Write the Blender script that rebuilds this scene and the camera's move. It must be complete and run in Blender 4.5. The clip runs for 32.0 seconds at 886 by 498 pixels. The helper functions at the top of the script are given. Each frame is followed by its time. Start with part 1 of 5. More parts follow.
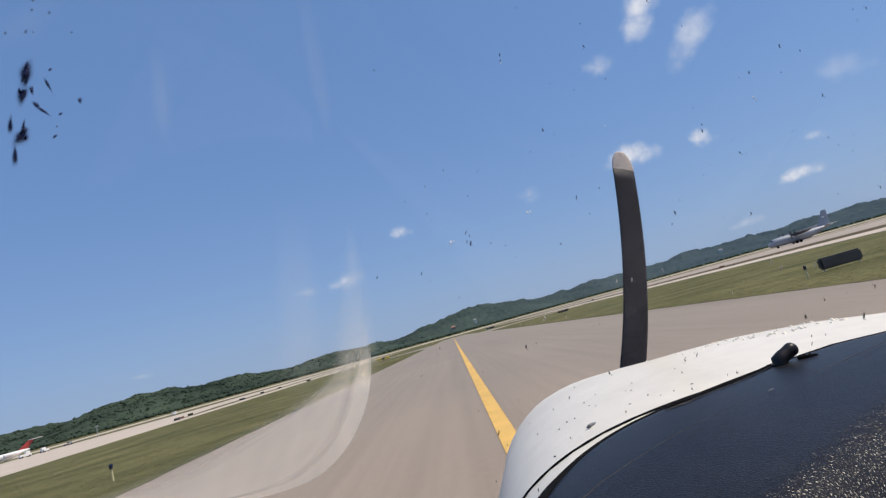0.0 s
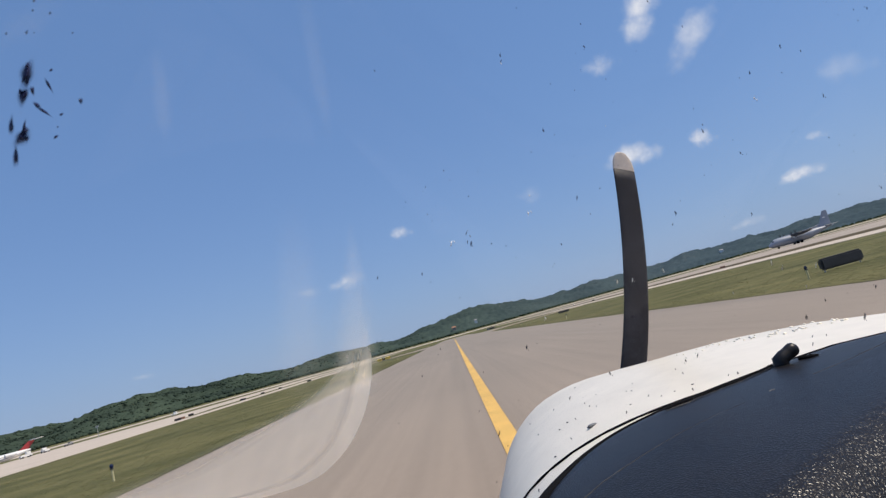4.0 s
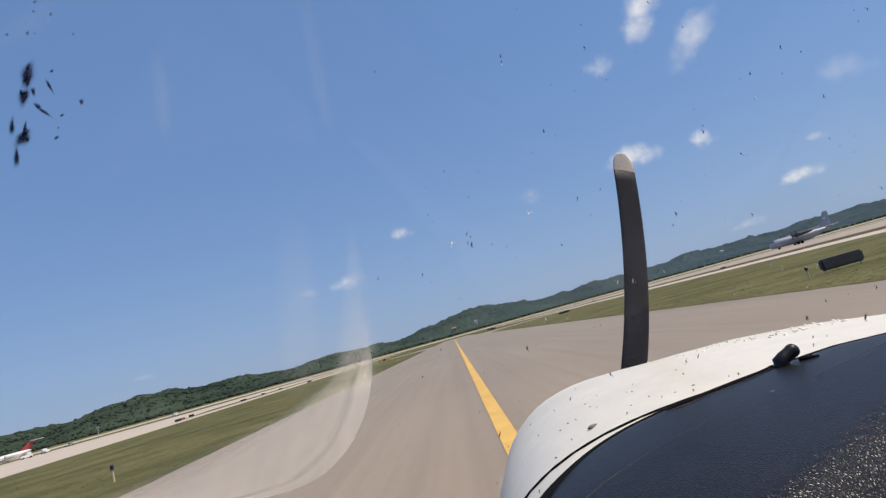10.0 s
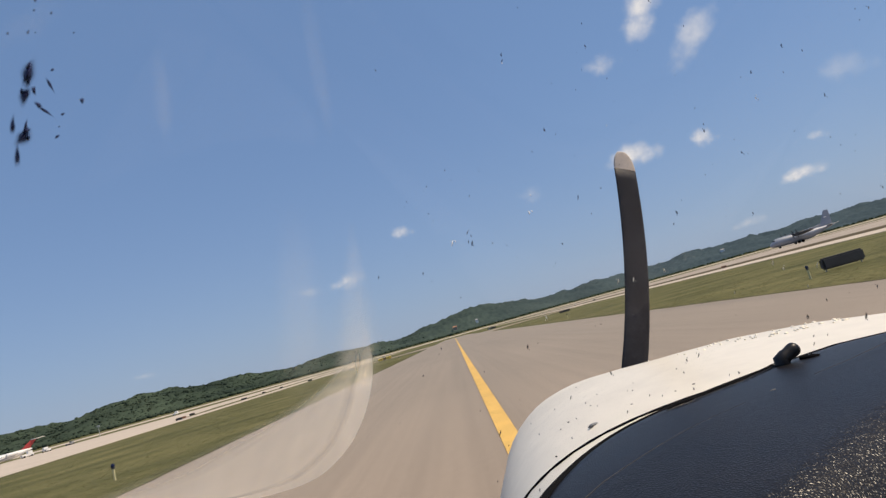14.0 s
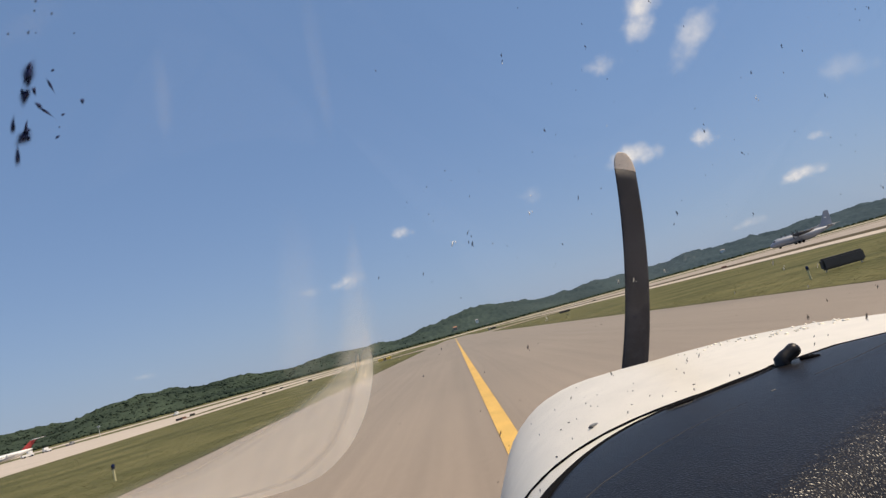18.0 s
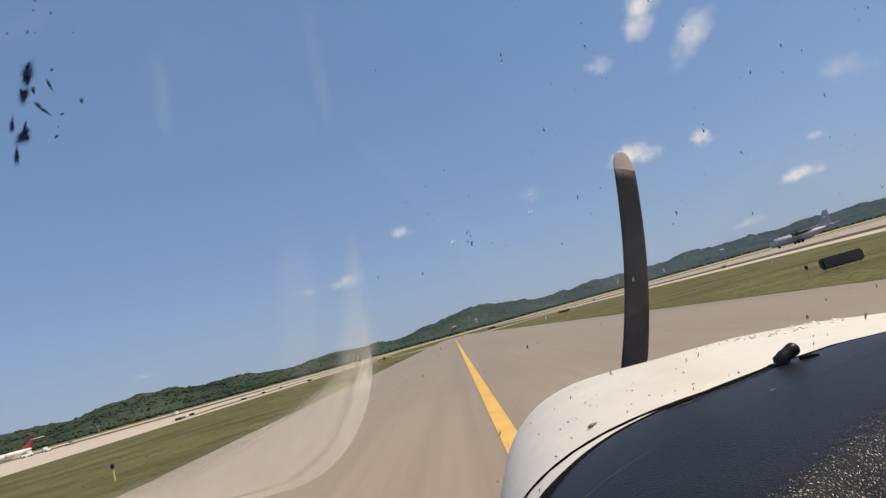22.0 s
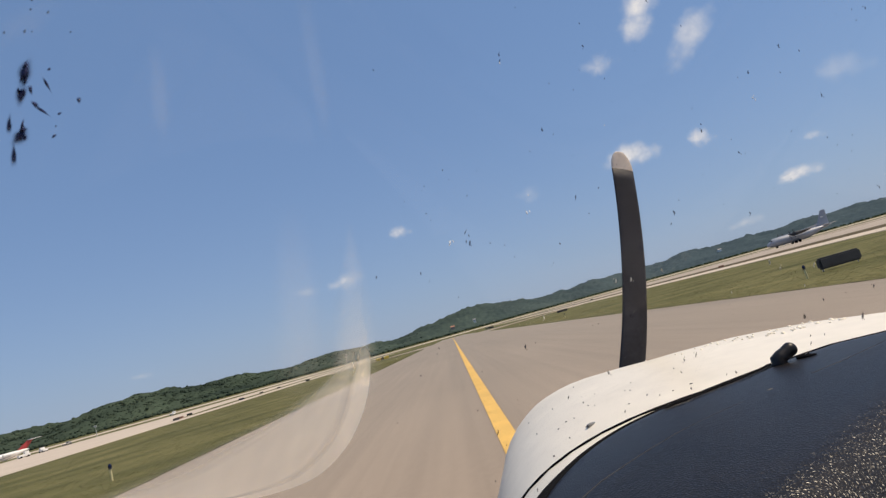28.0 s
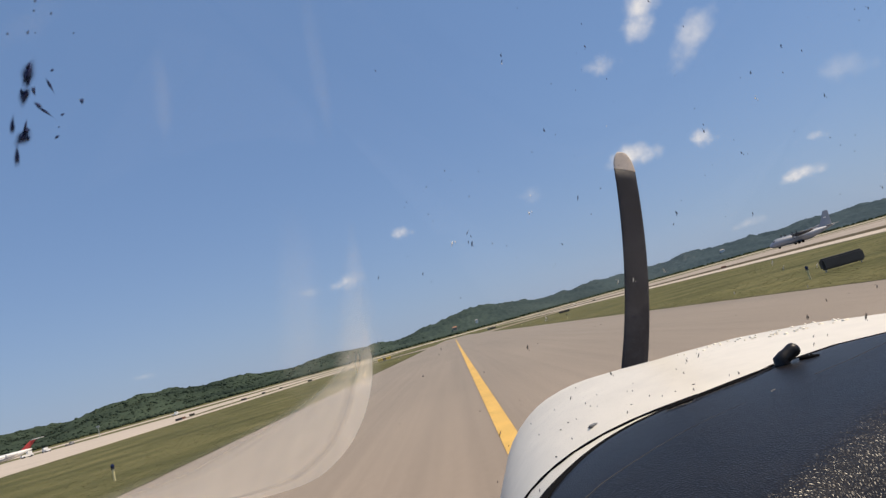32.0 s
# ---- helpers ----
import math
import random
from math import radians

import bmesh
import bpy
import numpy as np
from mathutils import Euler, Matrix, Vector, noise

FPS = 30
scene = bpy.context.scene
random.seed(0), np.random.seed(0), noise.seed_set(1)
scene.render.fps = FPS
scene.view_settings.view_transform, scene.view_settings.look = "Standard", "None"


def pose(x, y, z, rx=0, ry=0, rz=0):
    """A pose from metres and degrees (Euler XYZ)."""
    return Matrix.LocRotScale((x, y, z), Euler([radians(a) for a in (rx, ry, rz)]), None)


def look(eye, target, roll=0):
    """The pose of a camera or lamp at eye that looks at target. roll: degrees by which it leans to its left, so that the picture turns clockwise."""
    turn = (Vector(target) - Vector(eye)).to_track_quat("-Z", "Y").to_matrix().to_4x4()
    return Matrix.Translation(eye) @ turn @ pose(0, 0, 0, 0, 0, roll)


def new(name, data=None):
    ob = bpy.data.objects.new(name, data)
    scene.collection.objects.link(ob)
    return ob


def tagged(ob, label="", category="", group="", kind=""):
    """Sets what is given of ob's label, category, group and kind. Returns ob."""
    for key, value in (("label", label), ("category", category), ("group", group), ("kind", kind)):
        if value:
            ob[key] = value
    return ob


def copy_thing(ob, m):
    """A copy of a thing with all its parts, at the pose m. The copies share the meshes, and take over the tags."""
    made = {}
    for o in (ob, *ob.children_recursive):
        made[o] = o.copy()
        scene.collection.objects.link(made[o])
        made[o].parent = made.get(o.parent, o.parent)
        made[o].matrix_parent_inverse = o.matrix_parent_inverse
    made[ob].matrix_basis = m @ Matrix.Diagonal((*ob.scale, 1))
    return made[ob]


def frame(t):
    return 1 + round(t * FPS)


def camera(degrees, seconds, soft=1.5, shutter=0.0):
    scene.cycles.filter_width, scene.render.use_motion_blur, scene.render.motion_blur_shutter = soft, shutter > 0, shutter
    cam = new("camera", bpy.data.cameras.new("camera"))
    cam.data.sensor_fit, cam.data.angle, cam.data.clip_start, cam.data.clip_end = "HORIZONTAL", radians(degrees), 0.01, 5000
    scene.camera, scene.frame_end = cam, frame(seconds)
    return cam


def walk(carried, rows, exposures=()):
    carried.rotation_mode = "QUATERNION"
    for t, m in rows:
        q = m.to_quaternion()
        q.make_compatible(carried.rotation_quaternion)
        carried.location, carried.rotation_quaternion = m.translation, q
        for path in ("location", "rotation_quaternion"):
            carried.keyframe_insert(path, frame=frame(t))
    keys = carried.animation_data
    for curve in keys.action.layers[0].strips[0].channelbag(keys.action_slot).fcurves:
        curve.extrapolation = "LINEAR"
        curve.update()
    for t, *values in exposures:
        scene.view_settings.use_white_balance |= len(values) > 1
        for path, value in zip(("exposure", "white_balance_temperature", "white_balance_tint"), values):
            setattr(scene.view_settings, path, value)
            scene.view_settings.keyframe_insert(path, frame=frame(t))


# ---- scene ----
# ---- the camera: clamped in the cockpit of a light aircraft, so that it only trembles ----
EYE, ROLLED = 1.2, 6.9          # height of the eye, and its place along the taxiway
cam = camera(74.0, 32.0, soft=1.35)
MOUNT = Matrix(((0.96426, 0.26407, -0.02173, 0), (0.01806, -0.14733, -0.98892, ROLLED), (-0.26434, 0.95319, -0.14683, EYE), (0, 0, 0, 1)))
# seconds, turn to the left and tilt up in degrees
SHAKE = [
    (0, -0.112, -0.041),
    (0.5, -0.057, -0.004),
    (1, -0.057, 0.033),
    (1.5, -0.020, -0.041),
    (2, 0.072, 0.069),
    (2.5, 0.035, -0.041),
    (3, -0.075, -0.041),
    (3.5, -0.057, -0.004),
    (5.5, -0.075, -0.041),
    (6, -0.075, -0.077),
    (6.5, -0.038, 0.033),
    (7, 0.017, -0.004),
    (7.5, -0.038, -0.041),
    (8, 0.035, -0.041),
    (8.5, 0.200, 0.033),
    (9, 0.127, -0.096),
    (9.5, 0.035, 0.125),
    (10, -0.020, 0.069),
    (10.5, -0.020, -0.004),
    (11, -0.093, -0.041),
    (11.5, -0.038, 0.106),
    (12, -0.075, 0.069),
    (12.5, -0.075, -0.004),
    (13, -0.075, -0.041),
    (13.5, -0.002, 0.106),
    (14, 0.035, -0.041),
    (14.5, 0.072, 0.069),
    (16.5, 0.035, -0.096),
    (17, 0.035, -0.041),
    (17.5, -0.020, -0.041),
    (18, 0.053, -0.004),
    (18.5, -0.038, -0.004),
    (19, 0.035, 0.106),
    (19.5, -0.057, -0.059),
    (20, -0.020, 0.161),
    (20.5, -0.240, -0.261),
    (21, 0.035, 0.198),
    (21.5, 0.072, -0.004),
    (22, -0.002, -0.041),
    (22.5, 0.072, 0.069),
    (23, -0.038, -0.132),
    (23.5, 0.072, 0.033),
    (24, 0.035, 0.069),
    (24.5, -0.038, 0.069),
    (25, -0.148, -0.041),
    (25.5, -0.093, -0.041),
    (27.5, -0.075, 0.088),
    (28, -0.185, -0.059),
    (28.5, -0.148, 0.088),
    (29, -0.112, 0.088),
    (29.5, -0.002, -0.096),
    (30, 0.292, -0.132),
    (30.5, 0.310, -0.041),
    (31, 0.292, -0.059),
    (31.5, 0.237, 0.069),
    (32, 0.017, -0.004),
]
walk(cam, [(t, MOUNT @ pose(0, 0, 0, up, left, 0)) for t, left, up in SHAKE],
     exposures=[(0.0, 0.03, 6120, 10), (6.0, 0.03, 6120, 10), (9.0, 0.03, 6150, 10), (10.0, 0.04, 6280, 10), (11.0, 0.04, 6480, 10), (13.0, 0.04, 6760, 10), (17.0, 0.05, 6880, 10), (25.0, 0.05, 6900, 10), (32.0, 0.05, 6720, 10)])

# ---- sky, sun ----
SUN_BEARING, SUN_HEIGHT = 98.0, 60.0
world = bpy.data.worlds.new("sky")
scene.world = world
world.use_nodes = True
wn = world.node_tree
sky = wn.nodes.new("ShaderNodeTexSky")
sky.sky_type = "NISHITA"
sky.sun_disc = False
sky.sun_elevation, sky.sun_rotation = radians(SUN_HEIGHT), radians(SUN_BEARING)
sky.air_density, sky.dust_density, sky.ozone_density, sky.altitude = 1.0, 0.35, 6.0, 250


def sky_node(kind, **inputs):
    n = wn.nodes.new(kind)
    for k, v in inputs.items():
        n.inputs[int(k[1:])].default_value = v
    return n


# summer haze: the clear sky's blue evened out, paler towards the horizon
scaled = sky_node("ShaderNodeVectorMath")
scaled.operation = "SCALE"
scaled.inputs["Scale"].default_value = 0.1
wn.links.new(sky.outputs[0], scaled.inputs[0])
even = sky_node("ShaderNodeMixRGB", i0=0.54, i2=(0.185, 0.325, 0.615, 1))
wn.links.new(scaled.outputs[0], even.inputs[1])
way, parts = sky_node("ShaderNodeTexCoord"), sky_node("ShaderNodeSeparateXYZ")
wn.links.new(way.outputs["Generated"], parts.inputs[0])
low = sky_node("ShaderNodeMath", i0=1.0)
low.operation, low.use_clamp = "SUBTRACT", True
wn.links.new(parts.outputs[2], low.inputs[1])
fall = sky_node("ShaderNodeMath", i1=6.0)
fall.operation = "POWER"
wn.links.new(low.outputs[0], fall.inputs[0])
part_haze = sky_node("ShaderNodeMath", i1=0.85)
part_haze.operation = "MULTIPLY"
wn.links.new(fall.outputs[0], part_haze.inputs[0])
hazy = sky_node("ShaderNodeMixRGB", i2=(0.300, 0.376, 0.522, 1))
wn.links.new(part_haze.outputs[0], hazy.inputs[0])
wn.links.new(even.outputs[0], hazy.inputs[1])
wn.links.new(hazy.outputs[0], wn.nodes["Background"].inputs[0])
wn.nodes["Background"].inputs[1].default_value = 1.0
sun = new("sun", bpy.data.lights.new("sun", "SUN"))
sun.data.energy, sun.data.angle, sun.data.color = 4.6, radians(0.55), (1.0, 0.845, 0.655)
sb, sh = radians(SUN_BEARING), radians(SUN_HEIGHT)
sun.matrix_world = look((0, 0, 60), (-math.sin(sb) * math.cos(sh), -math.cos(sb) * math.cos(sh), 60 - math.sin(sh)))


# ---- materials ----
def material(name, colour, rough=0.6, metal=0.0, vary=0.15, scale=3.0, bump=0.0, bump_scale=40.0, second=None, spec=0.5, coat=0.0, fine=6.0):
    """Principled surface with broad stains and fine grain, in object space."""
    m = bpy.data.materials.new(name)
    m.use_nodes = True
    nt = m.node_tree
    b = nt.nodes["Principled BSDF"]
    b.inputs["Roughness"].default_value, b.inputs["Metallic"].default_value = rough, metal
    b.inputs["Specular IOR Level"].default_value = spec
    b.inputs["Coat Weight"].default_value = coat
    b.inputs["Coat Roughness"].default_value = 0.08
    co = nt.nodes.new("ShaderNodeTexCoord")
    n1, n2 = nt.nodes.new("ShaderNodeTexNoise"), nt.nodes.new("ShaderNodeTexNoise")
    for n, s, d in ((n1, scale, 4), (n2, scale * fine, 6)):
        n.inputs["Scale"].default_value, n.inputs["Detail"].default_value = s, d
        nt.links.new(co.outputs["Object"], n.inputs["Vector"])
    add = nt.nodes.new("ShaderNodeMath")
    add.operation = "MULTIPLY_ADD"
    nt.links.new(n2.outputs["Fac"], add.inputs[0])
    add.inputs[1].default_value = 0.6
    nt.links.new(n1.outputs["Fac"], add.inputs[2])
    ramp = nt.nodes.new("ShaderNodeValToRGB")
    c2 = second or colour
    ramp.color_ramp.elements[0].position, ramp.color_ramp.elements[1].position = 0.55, 1.05
    ramp.color_ramp.elements[0].color = (*[c * (1 - vary) for c in colour], 1)
    ramp.color_ramp.elements[1].color = (*[min(1, c * (1 + vary)) for c in c2], 1)
    nt.links.new(add.outputs[0], ramp.inputs[0])
    nt.links.new(ramp.outputs[0], b.inputs["Base Color"])
    if bump:
        n3, bp = nt.nodes.new("ShaderNodeTexNoise"), nt.nodes.new("ShaderNodeBump")
        n3.inputs["Scale"].default_value, n3.inputs["Detail"].default_value = bump_scale, 5
        nt.links.new(co.outputs["Object"], n3.inputs["Vector"])
        bp.inputs["Strength"].default_value, bp.inputs["Distance"].default_value = bump, 0.02
        nt.links.new(n3.outputs["Fac"], bp.inputs["Height"])
        nt.links.new(bp.outputs[0], b.inputs["Normal"])
    return m


def leaves(name, colour, second, east=None):
    """Foliage whose clumps differ a little from one another, in broad lighter and darker stands."""
    m = material(name, colour, 0.95, vary=0.2, scale=0.012, second=second, spec=0.05, fine=14)
    nt = m.node_tree
    geo, val, hue = nt.nodes.new("ShaderNodeNewGeometry"), nt.nodes.new("ShaderNodeMapRange"), nt.nodes.new("ShaderNodeHueSaturation")
    nt.links.new(geo.outputs["Random Per Island"], val.inputs[0])
    val.inputs[3].default_value, val.inputs[4].default_value = 0.93, 1.06
    ramp = nt.nodes["Color Ramp"]
    colours = ramp.outputs[0]
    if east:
        # distance haze is put into a bluer, paler leaf colour towards the east
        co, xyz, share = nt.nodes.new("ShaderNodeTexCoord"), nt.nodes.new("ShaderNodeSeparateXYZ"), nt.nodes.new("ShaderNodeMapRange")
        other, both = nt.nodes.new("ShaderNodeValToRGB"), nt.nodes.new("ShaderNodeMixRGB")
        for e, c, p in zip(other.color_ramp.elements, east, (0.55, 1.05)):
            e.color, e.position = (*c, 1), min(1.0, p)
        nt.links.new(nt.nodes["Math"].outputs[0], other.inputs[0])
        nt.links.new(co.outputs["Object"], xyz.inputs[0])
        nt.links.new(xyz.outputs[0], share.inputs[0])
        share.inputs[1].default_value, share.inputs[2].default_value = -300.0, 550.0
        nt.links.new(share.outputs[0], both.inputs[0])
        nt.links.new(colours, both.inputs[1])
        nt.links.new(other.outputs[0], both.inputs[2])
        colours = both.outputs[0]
    nt.links.new(colours, hue.inputs["Color"])
    nt.links.new(val.outputs[0], hue.inputs["Value"])
    b = nt.nodes["Principled BSDF"]
    nt.links.new(hue.outputs[0], b.inputs["Base Color"])
    thin, mix = nt.nodes.new("ShaderNodeBsdfTranslucent"), nt.nodes.new("ShaderNodeMixShader")
    mix.inputs[0].default_value = 0.35
    nt.links.new(hue.outputs[0], thin.inputs["Color"])
    nt.links.new(b.outputs[0], mix.inputs[1])
    nt.links.new(thin.outputs[0], mix.inputs[2])
    nt.links.new(mix.outputs[0], nt.nodes["Material Output"].inputs[0])
    return m


def pavement():
    """Worn asphalt: soft lengthwise wheel-worn streaks over stains and a fine stony grain."""
    m = material("worn_pavement", (0.240, 0.188, 0.142), 0.80, vary=0.035, scale=0.10, second=(0.276, 0.217, 0.165), bump=0.12, bump_scale=70, fine=90, spec=0.28)
    nt = m.node_tree
    # sheen makes the pavement paler at shallow viewing angles
    sheen_inputs = nt.nodes["Principled BSDF"].inputs
    sheen_inputs["Sheen Weight"].default_value, sheen_inputs["Sheen Roughness"].default_value, sheen_inputs["Sheen Tint"].default_value = 0.50, 0.48, (1.0, 0.78, 0.52, 1)
    co = nt.nodes.new("ShaderNodeTexCoord")
    before = nt.nodes["Color Ramp"].outputs[0]
    for stretch, low, high in (((0.8, 0.012, 1.0), 0.90, 1.10), ((4.0, 0.05, 1.0), 0.86, 1.11), ((22.0, 22.0, 1.0), 0.975, 1.025)):
        mp, no = nt.nodes.new("ShaderNodeMapping"), nt.nodes.new("ShaderNodeTexNoise")
        mp.inputs["Scale"].default_value = stretch
        no.inputs["Scale"].default_value, no.inputs["Detail"].default_value, no.inputs["Roughness"].default_value = 1.0, 4, 0.55
        nt.links.new(co.outputs["Object"], mp.inputs["Vector"])
        nt.links.new(mp.outputs[0], no.inputs["Vector"])
        val, hue = nt.nodes.new("ShaderNodeMapRange"), nt.nodes.new("ShaderNodeHueSaturation")
        val.inputs[1].default_value, val.inputs[2].default_value = 0.3, 0.7
        val.inputs[3].default_value, val.inputs[4].default_value = low, high
        nt.links.new(no.outputs["Fac"], val.inputs[0])
        nt.links.new(before, hue.inputs["Color"])
        nt.links.new(val.outputs[0], hue.inputs["Value"])
        before = hue.outputs[0]
    nt.links.new(before, nt.nodes["Principled BSDF"].inputs["Base Color"])
    return m


def vinyl():
    """Black grained vinyl: pebbles with creases between them."""
    m = material("black_vinyl", (0.0086, 0.0068, 0.0058), 0.34, vary=0.25, scale=9, spec=0.42)
    nt = m.node_tree
    co, vo, bp = nt.nodes.new("ShaderNodeTexCoord"), nt.nodes.new("ShaderNodeTexVoronoi"), nt.nodes.new("ShaderNodeBump")
    no, mx = nt.nodes.new("ShaderNodeTexNoise"), nt.nodes.new("ShaderNodeMixRGB")
    no.inputs["Scale"].default_value = 90
    mx.inputs[0].default_value = 0.006
    nt.links.new(co.outputs["Object"], no.inputs["Vector"])
    grain = nt.nodes.new("ShaderNodeMapping")
    grain.inputs["Scale"].default_value = (1.0, 0.72, 0.8)
    turned = nt.nodes.new("ShaderNodeMapping")
    turned.inputs["Rotation"].default_value = (0, 0, radians(31))
    nt.links.new(co.outputs["Object"], turned.inputs["Vector"])
    nt.links.new(turned.outputs[0], grain.inputs["Vector"])
    nt.links.new(grain.outputs[0], mx.inputs[1])
    nt.links.new(no.outputs["Color"], mx.inputs[2])
    nt.links.new(mx.outputs[0], vo.inputs["Vector"])
    vo.feature = "DISTANCE_TO_EDGE"
    vo.inputs["Scale"].default_value = 470
    ra = nt.nodes.new("ShaderNodeMapRange")
    ra.inputs[2].default_value = 0.42
    ra.interpolation_type = "SMOOTHSTEP"
    nt.links.new(vo.outputs["Distance"], ra.inputs[0])
    bp.inputs["Strength"].default_value, bp.inputs["Distance"].default_value = 0.42, 0.0009
    nt.links.new(ra.outputs[0], bp.inputs["Height"])
    nt.links.new(bp.outputs[0], nt.nodes["Principled BSDF"].inputs["Normal"])
    # shade in the creases is put into a lower specular level
    dull = nt.nodes.new("ShaderNodeMapRange")
    dull.inputs[3].default_value, dull.inputs[4].default_value = 0.20, 0.44
    nt.links.new(ra.outputs[0], dull.inputs[0])
    nt.links.new(dull.outputs[0], nt.nodes["Principled BSDF"].inputs["Specular IOR Level"])
    return m


def film(name, colour, cover, glossy=0.0):
    """A clear sheet: mostly transparent, a little scattering or mirroring."""
    m = bpy.data.materials.new(name)
    m.use_nodes = True
    nt = m.node_tree
    nt.nodes.remove(nt.nodes["Principled BSDF"])
    tr, mix = nt.nodes.new("ShaderNodeBsdfTransparent"), nt.nodes.new("ShaderNodeMixShader")
    other = nt.nodes.new("ShaderNodeBsdfGlossy" if glossy else "ShaderNodeBsdfTranslucent")
    other.inputs["Color"].default_value = (*colour, 1)
    if not glossy:
        back, both = nt.nodes.new("ShaderNodeBsdfDiffuse"), nt.nodes.new("ShaderNodeAddShader")
        back.inputs["Color"].default_value = (*colour, 1)
        nt.links.new(other.outputs[0], both.inputs[0])
        nt.links.new(back.outputs[0], both.inputs[1])
    if glossy:
        other.inputs["Roughness"].default_value = 0.02
    mix.inputs[0].default_value = cover
    nt.links.new(tr.outputs[0], mix.inputs[1])
    nt.links.new(other.outputs[0] if glossy else both.outputs[0], mix.inputs[2])
    nt.links.new(mix.outputs[0], nt.nodes["Material Output"].inputs[0])
    return m


def smear_reflection_material():
    """Dried wash streaks and painted reflections: scattering that thins out in wisps and towards the rim."""
    m = film("dried_streak", (0.96, 0.83, 0.64), 0.1)
    nt = m.node_tree
    uv, no = nt.nodes.new("ShaderNodeTexCoord"), nt.nodes.new("ShaderNodeTexNoise")
    no.inputs["Scale"].default_value, no.inputs["Detail"].default_value = 26, 4
    nt.links.new(uv.outputs["Object"], no.inputs["Vector"])
    vc = nt.nodes.new("ShaderNodeVertexColor")
    vc.layer_name = "thick"
    mul, mul2 = nt.nodes.new("ShaderNodeMath"), nt.nodes.new("ShaderNodeMath")
    mul.operation = mul2.operation = "MULTIPLY"
    nt.links.new(no.outputs["Fac"], mul.inputs[0])
    nt.links.new(vc.outputs["Color"], mul.inputs[1])
    nt.links.new(mul.outputs[0], mul2.inputs[0])
    mul2.inputs[1].default_value = 0.88
    nt.links.new(mul2.outputs[0], nt.nodes["Mix Shader"].inputs[0])
    return m


def fleck_material(name, colour, cover=1.0):
    """Dried insect residue: opaque in the middle, thinning to a stain at its rim."""
    m = bpy.data.materials.new(name)
    m.use_nodes = True
    nt = m.node_tree
    b = nt.nodes["Principled BSDF"]
    b.inputs["Base Color"].default_value = (*colour, 1)
    b.inputs["Roughness"].default_value = 0.9
    b.inputs["Specular IOR Level"].default_value = 0.1
    vc, no, mul = nt.nodes.new("ShaderNodeVertexColor"), nt.nodes.new("ShaderNodeTexNoise"), nt.nodes.new("ShaderNodeMapRange")
    vc.layer_name = "thick"
    co, cov = nt.nodes.new("ShaderNodeTexCoord"), nt.nodes.new("ShaderNodeMath")
    no.inputs["Scale"].default_value, no.inputs["Detail"].default_value = 120, 3
    nt.links.new(co.outputs["Object"], no.inputs["Vector"])
    nt.links.new(no.outputs["Fac"], mul.inputs[0])
    mul.inputs[1].default_value, mul.inputs[2].default_value, mul.inputs[3].default_value, mul.inputs[4].default_value = 0.3, 0.5, 0.85 * cover, cover
    cov.operation = "MULTIPLY"
    nt.links.new(vc.outputs["Color"], cov.inputs[0])
    nt.links.new(mul.outputs[0], cov.inputs[1])
    nt.links.new(cov.outputs[0], b.inputs["Alpha"])
    return m


